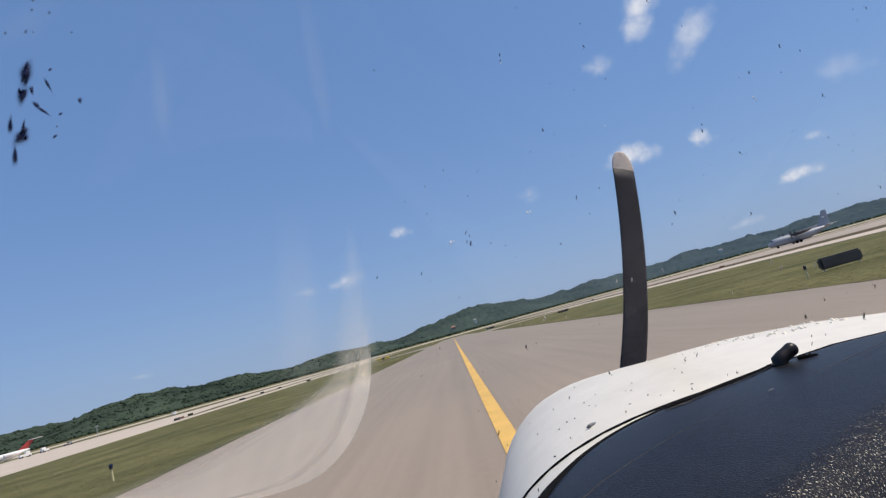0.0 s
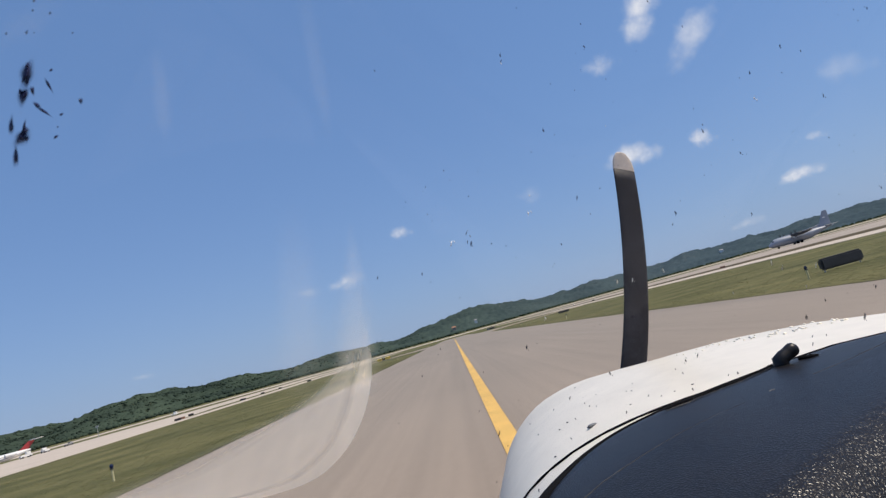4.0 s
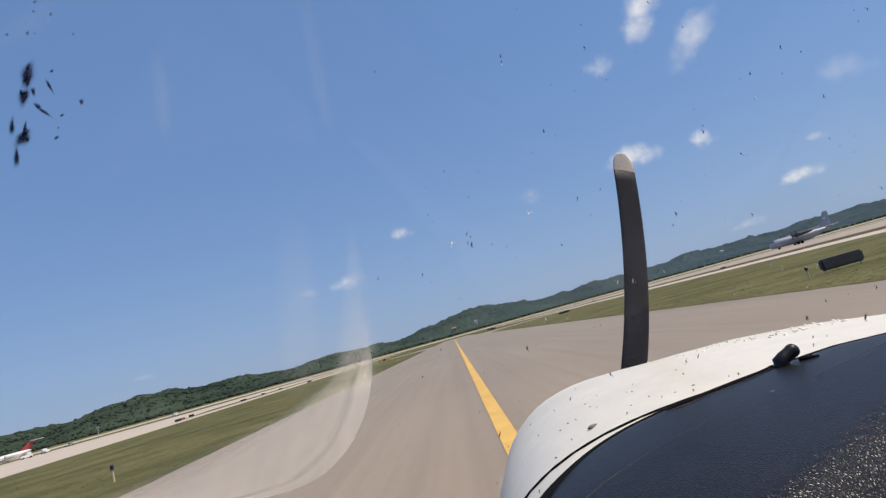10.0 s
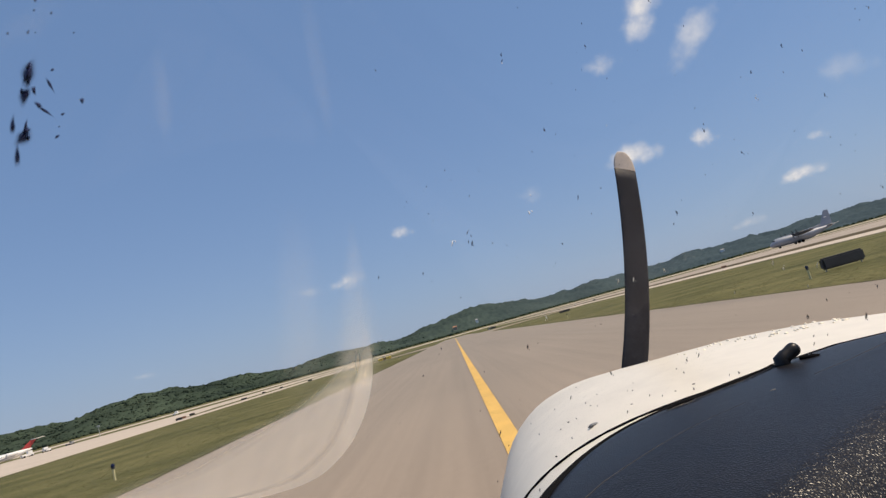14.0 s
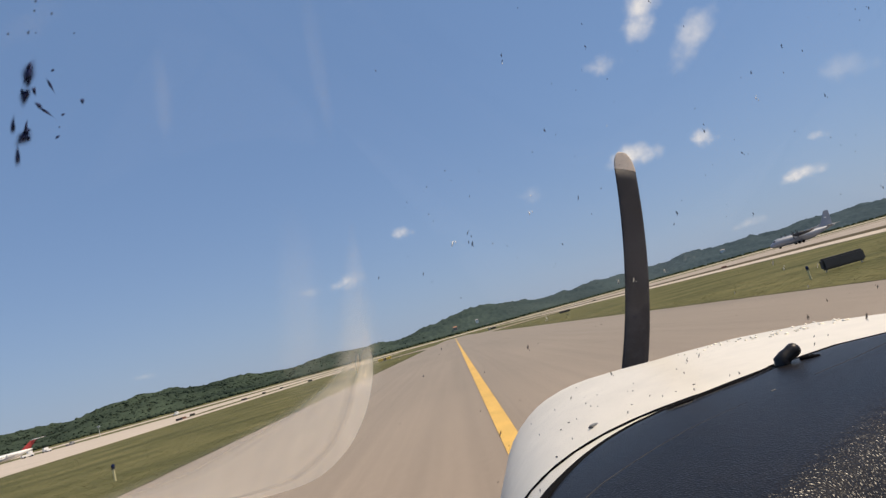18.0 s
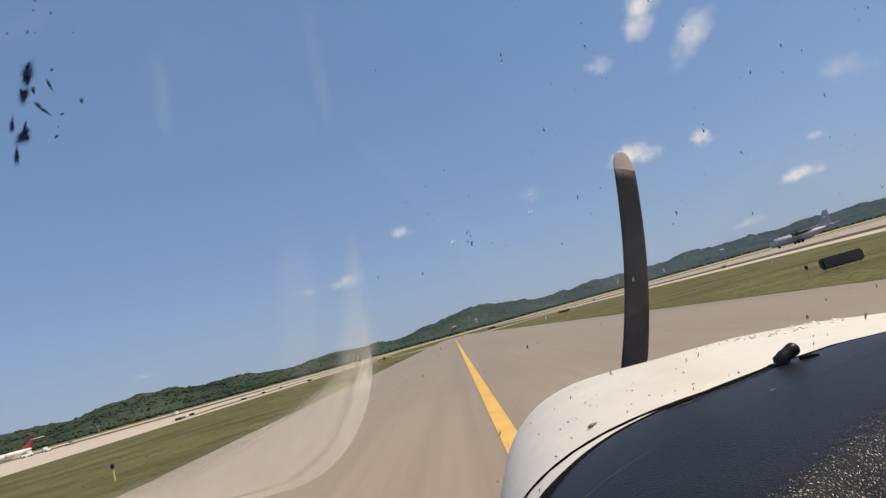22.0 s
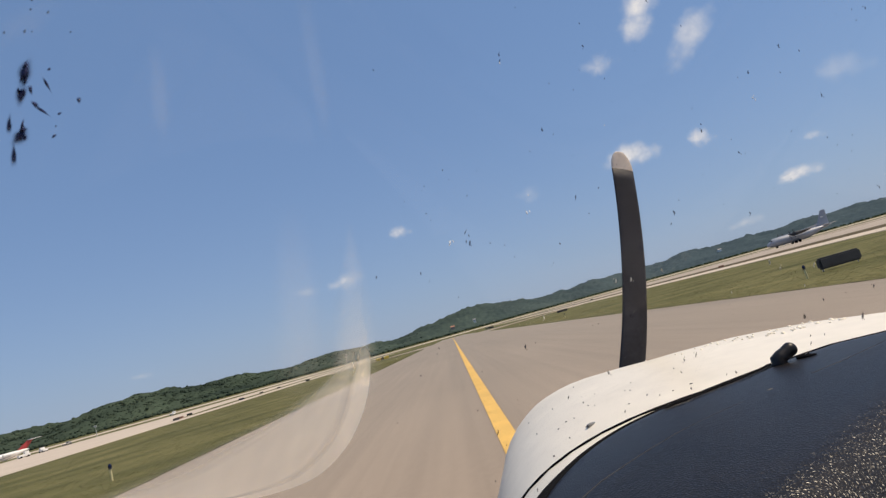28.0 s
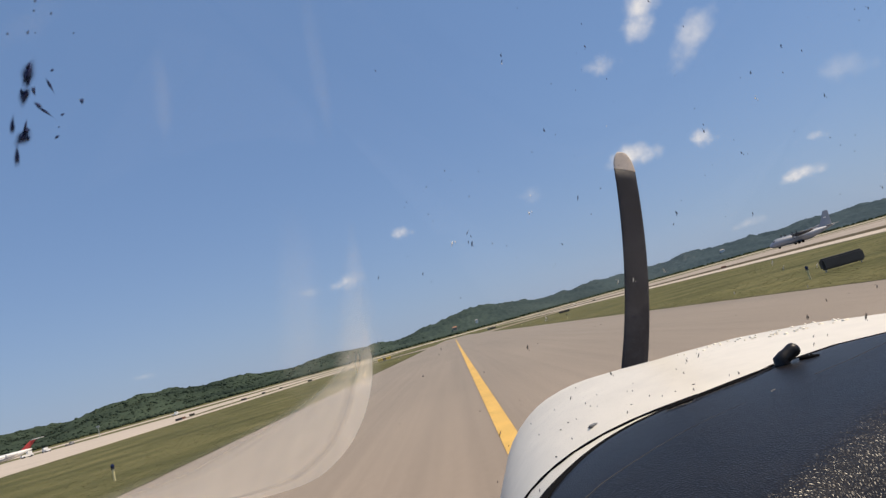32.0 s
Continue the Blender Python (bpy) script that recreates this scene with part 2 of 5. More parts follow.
def cloud_material():
    """Self-lit vapour in the far sky: ragged noise that frays towards the rim."""
    m = bpy.data.materials.new("vapour")
    m.use_nodes = True
    nt = m.node_tree
    nt.nodes.remove(nt.nodes["Principled BSDF"])
    tr, em, mix = nt.nodes.new("ShaderNodeBsdfTransparent"), nt.nodes.new("ShaderNodeEmission"), nt.nodes.new("ShaderNodeMixShader")
    co, no, no2 = nt.nodes.new("ShaderNodeTexCoord"), nt.nodes.new("ShaderNodeTexNoise"), nt.nodes.new("ShaderNodeTexNoise")
    ob = nt.nodes.new("ShaderNodeObjectInfo")
    off = nt.nodes.new("ShaderNodeVectorMath")
    off.operation = "MULTIPLY_ADD"
    off.inputs[1].default_value = (1, 1, 1)
    nt.links.new(co.outputs["Object"], off.inputs[0])
    nt.links.new(ob.outputs["Random"], off.inputs[2])
    sc = nt.nodes.new("ShaderNodeVectorMath")
    sc.operation = "SCALE"
    nt.links.new(off.outputs[0], sc.inputs[0])
    sc.inputs["Scale"].default_value = 1.0
    no.inputs["Scale"].default_value, no.inputs["Detail"].default_value, no.inputs["Roughness"].default_value = 0.95, 6, 0.5
    no2.inputs["Scale"].default_value, no2.inputs["Detail"].default_value = 2.4, 3
    nt.links.new(sc.outputs[0], no.inputs["Vector"])
    nt.links.new(sc.outputs[0], no2.inputs["Vector"])
    ln = nt.nodes.new("ShaderNodeVectorMath")
    ln.operation = "LENGTH"
    flat = nt.nodes.new("ShaderNodeVectorMath")
    flat.operation = "MULTIPLY_ADD"
    flat.inputs[1].default_value = (3.2, 3.2, 0)
    flat.inputs[2].default_value = (-1.6, -1.6, 0)
    nt.links.new(co.outputs["Generated"], flat.inputs[0])
    nt.links.new(flat.outputs[0], ln.inputs[0])
    dif = nt.nodes.new("ShaderNodeMath")
    dif.operation = "MULTIPLY_ADD"
    nt.links.new(no.outputs["Fac"], dif.inputs[0])
    dif.inputs[1].default_value = 1.7
    dif.inputs[2].default_value = 0.0
    sub = nt.nodes.new("ShaderNodeMath")
    sub.operation = "SUBTRACT"
    nt.links.new(dif.outputs[0], sub.inputs[0])
    nt.links.new(ln.outputs["Value"], sub.inputs[1])
    mp = nt.nodes.new("ShaderNodeMapRange")
    mp.interpolation_type = "SMOOTHSTEP"
    mp.inputs[1].default_value, mp.inputs[2].default_value = -0.10, 0.92
    nt.links.new(sub.outputs[0], mp.inputs[0])
    dens = nt.nodes.new("ShaderNodeMath")
    dens.operation = "MULTIPLY"
    at = nt.nodes.new("ShaderNodeAttribute")
    at.attribute_type, at.attribute_name = "OBJECT", "density"
    nt.links.new(mp.outputs[0], dens.inputs[0])
    nt.links.new(at.outputs["Fac"], dens.inputs[1])
    rmp = nt.nodes.new("ShaderNodeValToRGB")
    # the clouds' sunlit look is put into this glowing colour
    rmp.color_ramp.elements[0].color, rmp.color_ramp.elements[1].color = (0.60, 0.62, 0.69, 1), (0.78, 0.765, 0.77, 1)
    rmp.color_ramp.elements[0].position, rmp.color_ramp.elements[1].position = 0.3, 0.6
    nt.links.new(no2.outputs["Fac"], rmp.inputs[0])
    nt.links.new(rmp.outputs[0], em.inputs[0])
    nt.links.new(dens.outputs[0], mix.inputs[0])
    nt.links.new(tr.outputs[0], mix.inputs[1])
    nt.links.new(em.outputs[0], mix.inputs[2])
    nt.links.new(mix.outputs[0], nt.nodes["Material Output"].inputs[0])
    return m


GRASS = material("mown_grass", (0.058, 0.071, 0.022), 0.9, vary=0.30, scale=0.22, second=(0.122, 0.113, 0.048), bump=0.4, bump_scale=16, fine=34, spec=0.1)
BLADES = material("grass_blades", (0.098, 0.108, 0.044), 0.85, vary=0.2, scale=0.3, second=(0.165, 0.148, 0.080), spec=0.1, fine=16)
PAVEMENT = pavement()
ROAD = material("pale_road_concrete", (0.47, 0.41, 0.34), 0.88, vary=0.10, scale=0.2, bump=0.3, bump_scale=70, fine=30, spec=0.3)
CONCRETE = material("apron_concrete", (0.33, 0.285, 0.235), 0.85, vary=0.10, scale=0.05, fine=20, spec=0.3)
DARK_JOINT = material("crack_sealant", (0.196, 0.159, 0.126), 0.6, vary=0.3, scale=4)
YELLOW = material("yellow_paint", (0.62, 0.39, 0.095), 0.7, vary=0.14, scale=1.5, fine=12, bump=0.3, bump_scale=60)
WORN_YELLOW = material("worn_yellow_paint", (0.58, 0.385, 0.10), 0.75, vary=0.2, scale=1.8, fine=14)
PALE_YELLOW = material("faded_yellow_paint", (0.55, 0.41, 0.20), 0.8, vary=0.15, scale=2, fine=12)
CYAN = material("survey_paint", (0.12, 0.55, 0.50), 0.8, vary=0.15, scale=6)
WHITE = material("cream_paint", (0.745, 0.698, 0.590), 0.36, vary=0.09, scale=2.5, fine=10)
DULL_WHITE = material("white_panel", (0.72, 0.72, 0.70), 0.5, vary=0.06, scale=0.4)
BLACK = material("black_plastic", (0.014, 0.014, 0.016), 0.35, vary=0.2, scale=20)
DARK = material("dark_paint", (0.03, 0.032, 0.036), 0.5, vary=0.2, scale=5)
BLADE_BLACK = material("blade_paint", (0.030, 0.030, 0.036), 0.6, vary=0.25, scale=12, bump=0.1, spec=0.2)
BLADE_TIP = material("blade_tip_paint", (0.52, 0.46, 0.41), 0.6, vary=0.12, scale=14)
RUBBER = material("rubber", (0.006, 0.006, 0.007), 0.9, spec=0.05)
STEEL = material("steel", (0.45, 0.45, 0.45), 0.35, 1.0)
GREY = material("aircraft_grey", (0.14, 0.155, 0.17), 0.5, vary=0.10, scale=0.35, fine=8)
PALE_GREY = material("light_aircraft_grey", (0.25, 0.28, 0.33), 0.4, vary=0.08, scale=0.35, fine=8)
NACELLE = material("nacelle_grey", (0.035, 0.038, 0.045), 0.5, vary=0.12, scale=0.6)
FLAP_GREY = material("flap_grey", (0.46, 0.47, 0.47), 0.5, vary=0.08, scale=0.5)
RED = material("tail_red", (0.30, 0.035, 0.035), 0.4, vary=0.1, scale=0.5)
SIGN_YELLOW = material("sign_yellow", (0.80, 0.58, 0.10), 0.45, vary=0.06, scale=3)
SIGN_BLACK = material("sign_black", (0.032, 0.031, 0.033), 0.45, vary=0.2, scale=3)
LETTER_WHITE = material("letter_white", (0.75, 0.75, 0.72), 0.5, vary=0.04)
STAKE = material("stake_yellow", (0.55, 0.50, 0.28), 0.6, vary=0.1, scale=8)
BLUE_LENS = material("blue_lens", (0.01, 0.015, 0.05), 0.15, vary=0.1)
WINDOW_DARK = material("dark_glazing", (0.02, 0.025, 0.03), 0.08, vary=0.2)
LEAF = leaves("woodland_leaves", (0.039, 0.060, 0.047), (0.068, 0.096, 0.066))
HAZY_HILL_LEAF = leaves("hazy_hillside_leaves", (0.039, 0.060, 0.047), (0.068, 0.096, 0.066), ((0.050, 0.080, 0.098), (0.080, 0.118, 0.136)))
ORANGE = material("orange_roof", (0.30, 0.16, 0.10), 0.7)
ROOF = material("grey_roof", (0.28, 0.28, 0.28), 0.7)
CHITIN = material("insect_remains", (0.006, 0.006, 0.013), 0.9, vary=0.5, scale=60, spec=0.1)
PALE_RESIDUE_GLINT = fleck_material("pale_remains_and_glints", (0.85, 0.85, 0.82), 0.85)
RESIDUE = fleck_material("insect_residue", (0.016, 0.018, 0.046), 0.9)
CRUST = fleck_material("insect_crust", (0.014, 0.018, 0.062), 1.0)
THIN_RESIDUE = fleck_material("thin_insect_residue", (0.030, 0.035, 0.060), 0.6)
VINYL = vinyl()
GLASS = film("acrylic", (1, 1, 1), 0.010, 0.02)
STREAK = smear_reflection_material()
VAPOUR = cloud_material()


# ---- shaping helpers ----
def part(name, bm, mat, parent=None, label="", smooth=False):
    """Links a bmesh, in world places, as one mesh object under a thing or a part."""
    me = bpy.data.meshes.new(name)
    if smooth:
        for f in bm.faces:
            f.smooth = True
    bm.to_mesh(me)
    bm.free()
    for m in (mat if isinstance(mat, (list, tuple)) else [mat]):
        me.materials.append(m)
    ob = new(name, me)
    if parent:
        ob.parent = parent
        chain, p = Matrix(), parent
        while p:
            chain = p.matrix_parent_inverse @ p.matrix_basis @ chain
            p = p.parent
        ob.matrix_parent_inverse = chain.inverted()
    if label:
        ob["label"] = label
    return ob


def base(name, place, label, category, group=""):
    ob = new(name)
    ob.matrix_basis = Matrix.Translation(place)
    ob.empty_display_size = 0.2
    return tagged(ob, label, category, group)


def box(bm, x0, x1, y0, y1, z0, z1, bevel=0.0, m=None):
    made = bmesh.ops.create_cube(bm, size=1, matrix=Matrix.Translation(((x0 + x1) / 2, (y0 + y1) / 2, (z0 + z1) / 2)) @ Matrix.Diagonal((x1 - x0, y1 - y0, z1 - z0, 1)))["verts"]
    if bevel:
        es = list({e for v in made for e in v.link_edges})
        made = list({v for f in bmesh.ops.bevel(bm, geom=es, offset=bevel, segments=2, affect="EDGES")["faces"] for v in f.verts} | {v for v in made if v.is_valid})
    if m is not None:
        bmesh.ops.transform(bm, matrix=m, verts=made)
    return made


def boxed(*a, **k):
    bm = bmesh.new()
    box(bm, *a, **k)
    return bm


def loft(bm, rings, caps=True, closed=True):
    """Skins rings of equal length."""
    vs = [[bm.verts.new(p) for p in r] for r in rings]
    n = len(rings[0])
    for a, b in zip(vs, vs[1:]):
        for i in range(n if closed else n - 1):
            j = (i + 1) % n
            bm.faces.new((a[i], a[j], b[j], b[i]))
    if caps and closed:
        for r in (vs[0][::-1], vs[-1]):
            try:
                bm.faces.new(r)
            except ValueError:
                pass
    return vs


def lofted(rings, caps=True, closed=True):
    bm = bmesh.new()
    loft(bm, rings, caps, closed)
    bmesh.ops.recalc_face_normals(bm, faces=bm.faces)
    return bm


def tube(bm, path, radius, sides=8):
    """A round bar along a path of points; radius: one number or one a point."""
    path = [Vector(p) for p in path]
    rings = []
    for i, p in enumerate(path):
        d = (path[min(i + 1, len(path) - 1)] - path[max(i - 1, 0)]).normalized()
        a = d.orthogonal().normalized() if i == 0 else (a - d * a.dot(d)).normalized()
        b = d.cross(a)
        r = radius[i] if isinstance(radius, (list, tuple)) else radius
        rings.append([p + (a * math.cos(2 * math.pi * k / sides) + b * math.sin(2 * math.pi * k / sides)) * r for k in range(sides)])
    loft(bm, rings)


def tubed(*a, **k):
    bm = bmesh.new()
    tube(bm, *a, **k)
    bmesh.ops.recalc_face_normals(bm, faces=bm.faces)
    return bm


def ribbon(points, width, z):
    """A flat painted stripe along points of the ground."""
    bm = bmesh.new()
    pts = [Vector((p[0], p[1], 0)) for p in points]
    rows = []
    for i, p in enumerate(pts):
        d = (pts[min(i + 1, len(pts) - 1)] - pts[max(i - 1, 0)]).normalized()
        n = Vector((-d.y, d.x, 0)) * width / 2
        rows.append((bm.verts.new((p.x + n.x, p.y + n.y, z)), bm.verts.new((p.x - n.x, p.y - n.y, z))))
    for a, b in zip(rows, rows[1:]):
        bm.faces.new((a[0], a[1], b[1], b[0]))
    bmesh.ops.recalc_face_normals(bm, faces=bm.faces)
    for f in bm.faces:
        if f.normal.z < 0:
            f.normal_flip()
    return bm


def slab(points, z0, z1):
    """A flat plate with the given outline."""
    bm = bmesh.new()
    lo, hi = [bm.verts.new((x, y, z0)) for x, y in points], [bm.verts.new((x, y, z1)) for x, y in points]
    bm.faces.new(hi)
    for i in range(len(points)):
        j = (i + 1) % len(points)
        bm.faces.new((lo[i], lo[j], hi[j], hi[i]))
    bmesh.ops.recalc_face_normals(bm, faces=bm.faces)
    return bm


def stuff_mesh(name, template, placed, mat, label, category):
    """Many jittered copies of a small template, joined: placed is a list of (matrix)."""
    tv = np.array([v.co[:] for v in template.verts])
    tf = np.array([[v.index for v in f.verts] for f in template.faces])
    n = len(tv)
    V = np.concatenate([tv @ np.array(m.to_3x3()).T + np.array(m.translation) for m in placed])
    F = np.concatenate([tf + i * n for i in range(len(placed))])
    me = bpy.data.meshes.new(name)
    me.vertices.add(len(V))
    me.vertices.foreach_set("co", V.ravel())
    me.loops.add(F.size)
    me.loops.foreach_set("vertex_index", F.ravel())
    me.polygons.add(len(F))
    me.polygons.foreach_set("loop_start", np.arange(len(F)) * F.shape[1])
    me.polygons.foreach_set("use_smooth", np.ones(len(F), dtype=bool))
    me.update(calc_edges=True)
    me.validate()
    me.materials.append(mat)
    return tagged(new(name, me), label, category, kind="stuff")


def structure(name, bm, mat, label, category):
    return tagged(part(name, bm, mat), label, category, kind="structure")


def arc(cx, cy, r, a0, a1, n=24):
    return [(cx + r * math.cos(radians(a0 + (a1 - a0) * i / n)), cy + r * math.sin(radians(a0 + (a1 - a0) * i / n))) for i in range(n + 1)]


# ---- ground, taxiways, aprons ----
CENTRE, LEFT, RIGHT = 0.3, -6.85, 8.7          # the taxiway's centre line and edges
CROSS = (-27.0, 178.0)                        # the two crossing taxiways


def ground_sheet():
    bm = bmesh.new()
    xs = [-4200, -2500, -1200, -600, -300, -150, -60, -25, 0, 25, 60, 150, 300, 600, 1200, 2500, 4200]
    grid = [[bm.verts.new((x, y, -0.05)) for x in xs] for y in xs]
    for a, b in zip(grid, grid[1:]):
        for i in range(len(xs) - 1):
            bm.faces.new((a[i], a[i + 1], b[i + 1], b[i]))
    return bm


structure("ground", ground_sheet(), GRASS, "mown green and straw-coloured airfield grass", "grass")


def taxiway_outline():
    """The taxiway with its two crossings and rounded fillets, walked round its edge."""
    half, r = 9.0, 24.0
    right, left = [(RIGHT, -260.0)], [(LEFT, 420.0)]
    for c in CROSS:
        right += arc(RIGHT + r, c - half - r, r, 180, 90, 12) + [(38.0, c - half), (38.0, c + half)] + arc(RIGHT + r, c + half + r, r, 270, 180, 12)
    right.append((RIGHT, 420.0))
    for c in CROSS[::-1]:
        left += arc(LEFT - r, c + half + r, r, 0, -90, 12) + [(-38.0, c + half), (-38.0, c - half)] + arc(LEFT - r, c - half - r, r, 90, 0, 12)
    left.append((LEFT, -260.0))
    return right + left


structure("taxiway", slab(taxiway_outline(), -0.2, 0.0), PAVEMENT, "worn beige-grey taxiway pavement with tyre streaks", "taxiway")
structure("apron_west", slab([(-39.5, -300), (-39.5, 106), (-50, 108), (-64, 160), (-72, 300), (-82, 700), (-150, 700), (-150, 345), (-300, 335), (-300, -300)], -0.2, -0.012), ROAD, "pale concrete airline apron", "apron")
structure("service_road_west", slab([(-48, 106.2), (-39.5, 106.2), (-39.5, 168), (-46, 300), (-56, 700), (-65, 700), (-56, 300)], -0.2, -0.013), ROAD, "pale narrow concrete service road in the grass", "road")
structure("service_road_east", slab([(39.5, -300), (51, -300), (51, 700), (39.5, 700)], -0.2, -0.012), ROAD, "pale concrete service road in the grass", "road")
DRY = material("dry_grass", (0.078, 0.064, 0.036), 0.95, vary=0.3, scale=0.1, spec=0.1)
structure("verge", slab([(51.5, -300), (69, -300), (69, 700), (51.5, 700)], -0.2, -0.03), DRY, "brown dry verge beside the service road", "grass")
structure("apron_east", slab([(70, -300), (205, -300), (205, 650), (70, 650)], -0.2, -0.02), CONCRETE, "wide pale concrete military apron", "apron")
structure("far_apron", slab([(232, -300), (420, -300), (420, 650), (232, 650)], -0.2, -0.02), CONCRETE, "pale concrete apron beyond a strip of grass", "apron")

line = structure("centre_line", ribbon([(CENTRE, -258 + 6 * i) for i in range(112)], 0.205, 0.006), YELLOW, "bright yellow painted taxiway centre line", "marking")
for c in CROSS:
    for side in (-1, 1):
        R = 33.0
        for before in (-1, 1):
            a0 = 180 if side > 0 else 0
            a1 = 90 if before < 0 else 270
            if side < 0 and before > 0:
                a1 = -90
            # first crossing's far curves are shortened to fit the camera's view, quarter circles elsewhere
            ra, rb = ((30.0, 31.0) if side < 0 else (30.0, 32.0)) if (c < 0 and before > 0) else (R, R)
            curve = [(CENTRE + side * ra + ra * math.cos(radians(q)), c + before * rb + rb * math.sin(radians(q))) for q in [a0 + (a1 - a0) * i / 48 for i in range(49)]]
            structure("turn_line", ribbon(curve, 0.125, 0.010 + 0.002 * side + 0.001 * before), WORN_YELLOW, "curved yellow lead-off line on the pavement", "marking")
    structure("crossing_line", ribbon([(-41 + 79 * i / 20, c) for i in range(21)], 0.12, 0.004), PALE_YELLOW, "faded yellow line across the taxiway", "marking")


# crumbling dirt where the pavement meets the grass
DIRT = material("edge_dirt", (0.045, 0.036, 0.025), 0.95, vary=0.35, scale=0.6, spec=0.1)


def ragged(x, side, y0, y1, seed):
    bm = bmesh.new()
    n = int((y1 - y0) / 0.5)
    rows = []
    for i in range(n + 1):
        y = y0 + (y1 - y0) * i / n
        inner = 0.02 + 0.10 * max(0.0, noise.noise((seed, y * 0.9, 0)))
        outer = 0.12 + 0.40 * abs(noise.noise((seed + 9, y * 0.35, 3))) + 0.14 * abs(noise.noise((seed, y * 1.9, 7)))
        rows.append((bm.verts.new((x - side * inner, y, 0.004)), bm.verts.new((x + side * 0.01, y, 0.0035)), bm.verts.new((x + side * outer, y, -0.044))))
    for a, b in zip(rows, rows[1:]):
        for k in (0, 1):
            bm.faces.new((a[k], a[k + 1], b[k + 1], b[k]))
    bmesh.ops.recalc_face_normals(bm, faces=bm.faces)
    for f in bm.faces:
        if f.normal.z < 0:
            f.normal_flip()
    return bm


structure("edge_soil", ragged(RIGHT, 1, 7, 144, 3), DIRT, "crumbling brown soil along the pavement's edge", "soil")
structure("edge_soil", ragged(LEFT, -1, 7, 144, 17), DIRT, "crumbling brown soil along the pavement's edge", "soil")


# cracks and worn marks
for i, y in enumerate((-50, 121.2, 143, 196)):
    structure("pavement_crack", ribbon([(LEFT + 0.2 + (RIGHT - LEFT - 0.4) * k / 40, y + 0.25 * noise.noise((k * 0.3, i * 7.0, 2))) for k in range(41)], 0.035, 0.003), DARK_JOINT, "dark sealed crack across the pavement", "crack")


def stencil(x, y, columns, seed):
    """A short row of worn dark strokes, too faint to read."""
    rnd = random.Random(seed)
    bm = bmesh.new()
    for k in range(columns):
        box(bm, x + k * 0.13, x + k * 0.13 + 0.05, y, y + 0.45 + 0.2 * rnd.random(), 0.002, 0.007)
        if k % 2:
            box(bm, x + k * 0.13, x + k * 0.13 + 0.13, y + 0.2, y + 0.27, 0.002, 0.0065)
    return bm


for i, (x, y) in enumerate(((-0.35, 124.0), (-0.4, 119.2), (-2.3, 119.3))):
    structure("stencil_mark", stencil(x, y, 6, i), DARK_JOINT, "worn dark stencilled strokes beside the centre line", "marking")
structure("survey_mark", ribbon([(1.9, 176.2), (2.5, 176.5), (3.6, 176.9)], 0.12, 0.014), CYAN, "turquoise survey paint stripe", "marking")
structure("survey_mark", ribbon([(-10.9, -34), (-10.2, -33.6), (-9.4, -33.3)], 0.12, 0.014), CYAN, "turquoise survey paint stripe", "marking")
structure("survey_mark", ribbon([(1.9, -28.8), (2.6, -28.5), (3.6, -28.1)], 0.12, 0.014), CYAN, "turquoise survey paint stripe", "marking")

# ---- the light aircraft that carries the camera ----
AXIS = 0.49                                   # the aircraft's middle, right of the eye
aircraft = base("light_aircraft", (AXIS, ROLLED + 0.6, 0), "cream-white light aircraft with black glareshield, taxiing", "aircraft")


def at_eye(x, y, z):
    return (x, ROLLED + y, EYE + z)


POWER, RISE = 3.4, 0.42                       # how boxy the cowling is, and the height of its rounded upper half
NOSE = [(0.62, -0.156, 0.560), (0.80, -0.150, 0.547), (1.00, -0.148, 0.532), (1.20, -0.158, 0.517), (1.40, -0.175, 0.494), (1.58, -0.199, 0.481),
        (1.75, -0.224, 0.463), (1.87, -0.235, 0.435), (1.95, -0.243, 0.395), (2.00, -0.262, 0.335), (2.03, -0.300, 0.262), (2.045, -0.36, 0.16)]


def hull_ring(y, top, half, n=56):
    """Cross-section of the nose: a rounded box about the axis; heights from the eye."""
    pts = []
    for k in range(n):
        c, s = math.cos(2 * math.pi * k / n), math.sin(2 * math.pi * k / n)
        px = abs(c) ** (2 / POWER) * math.copysign(half, c)
        pz = abs(s) ** (2 / POWER) * (RISE if s > 0 else -(top - RISE + 0.82))
        pts.append(at_eye(AXIS + px, y, top - RISE + pz))
    return pts


cowl = part("cowling", lofted([hull_ring(y, t, w) for y, t, w in NOSE]), WHITE, aircraft, "cream-white painted engine cowling, glossy and speckled", True)


def along_nose(y, angle, lift=0.003):
    """A place on the cowling's skin, angle from its right side over the top."""
    for (y0, t0, w0), (y1, t1, w1) in zip(NOSE, NOSE[1:]):
        if y0 <= y <= y1:
            f = (y - y0) / (y1 - y0)
            top, half = t0 + (t1 - t0) * f, w0 + (w1 - w0) * f
            break
    c, s = math.cos(radians(angle)), math.sin(radians(angle))
    return Vector(at_eye(AXIS + abs(c) ** (2 / POWER) * math.copysign(half + lift, c), y, top - RISE + abs(s) ** (2 / POWER) * (RISE + lift)))


part("panel_seam", tubed([along_nose(0.770 + 0.15 * min(1.0, abs(k / 40.0 - 0.5) * 2.0) ** 1.3, 8 + 164 * k / 40.0, 0.0005) for k in range(41)], 0.0019, sides=6), RUBBER, cowl, "dark gap between two cowling panels")


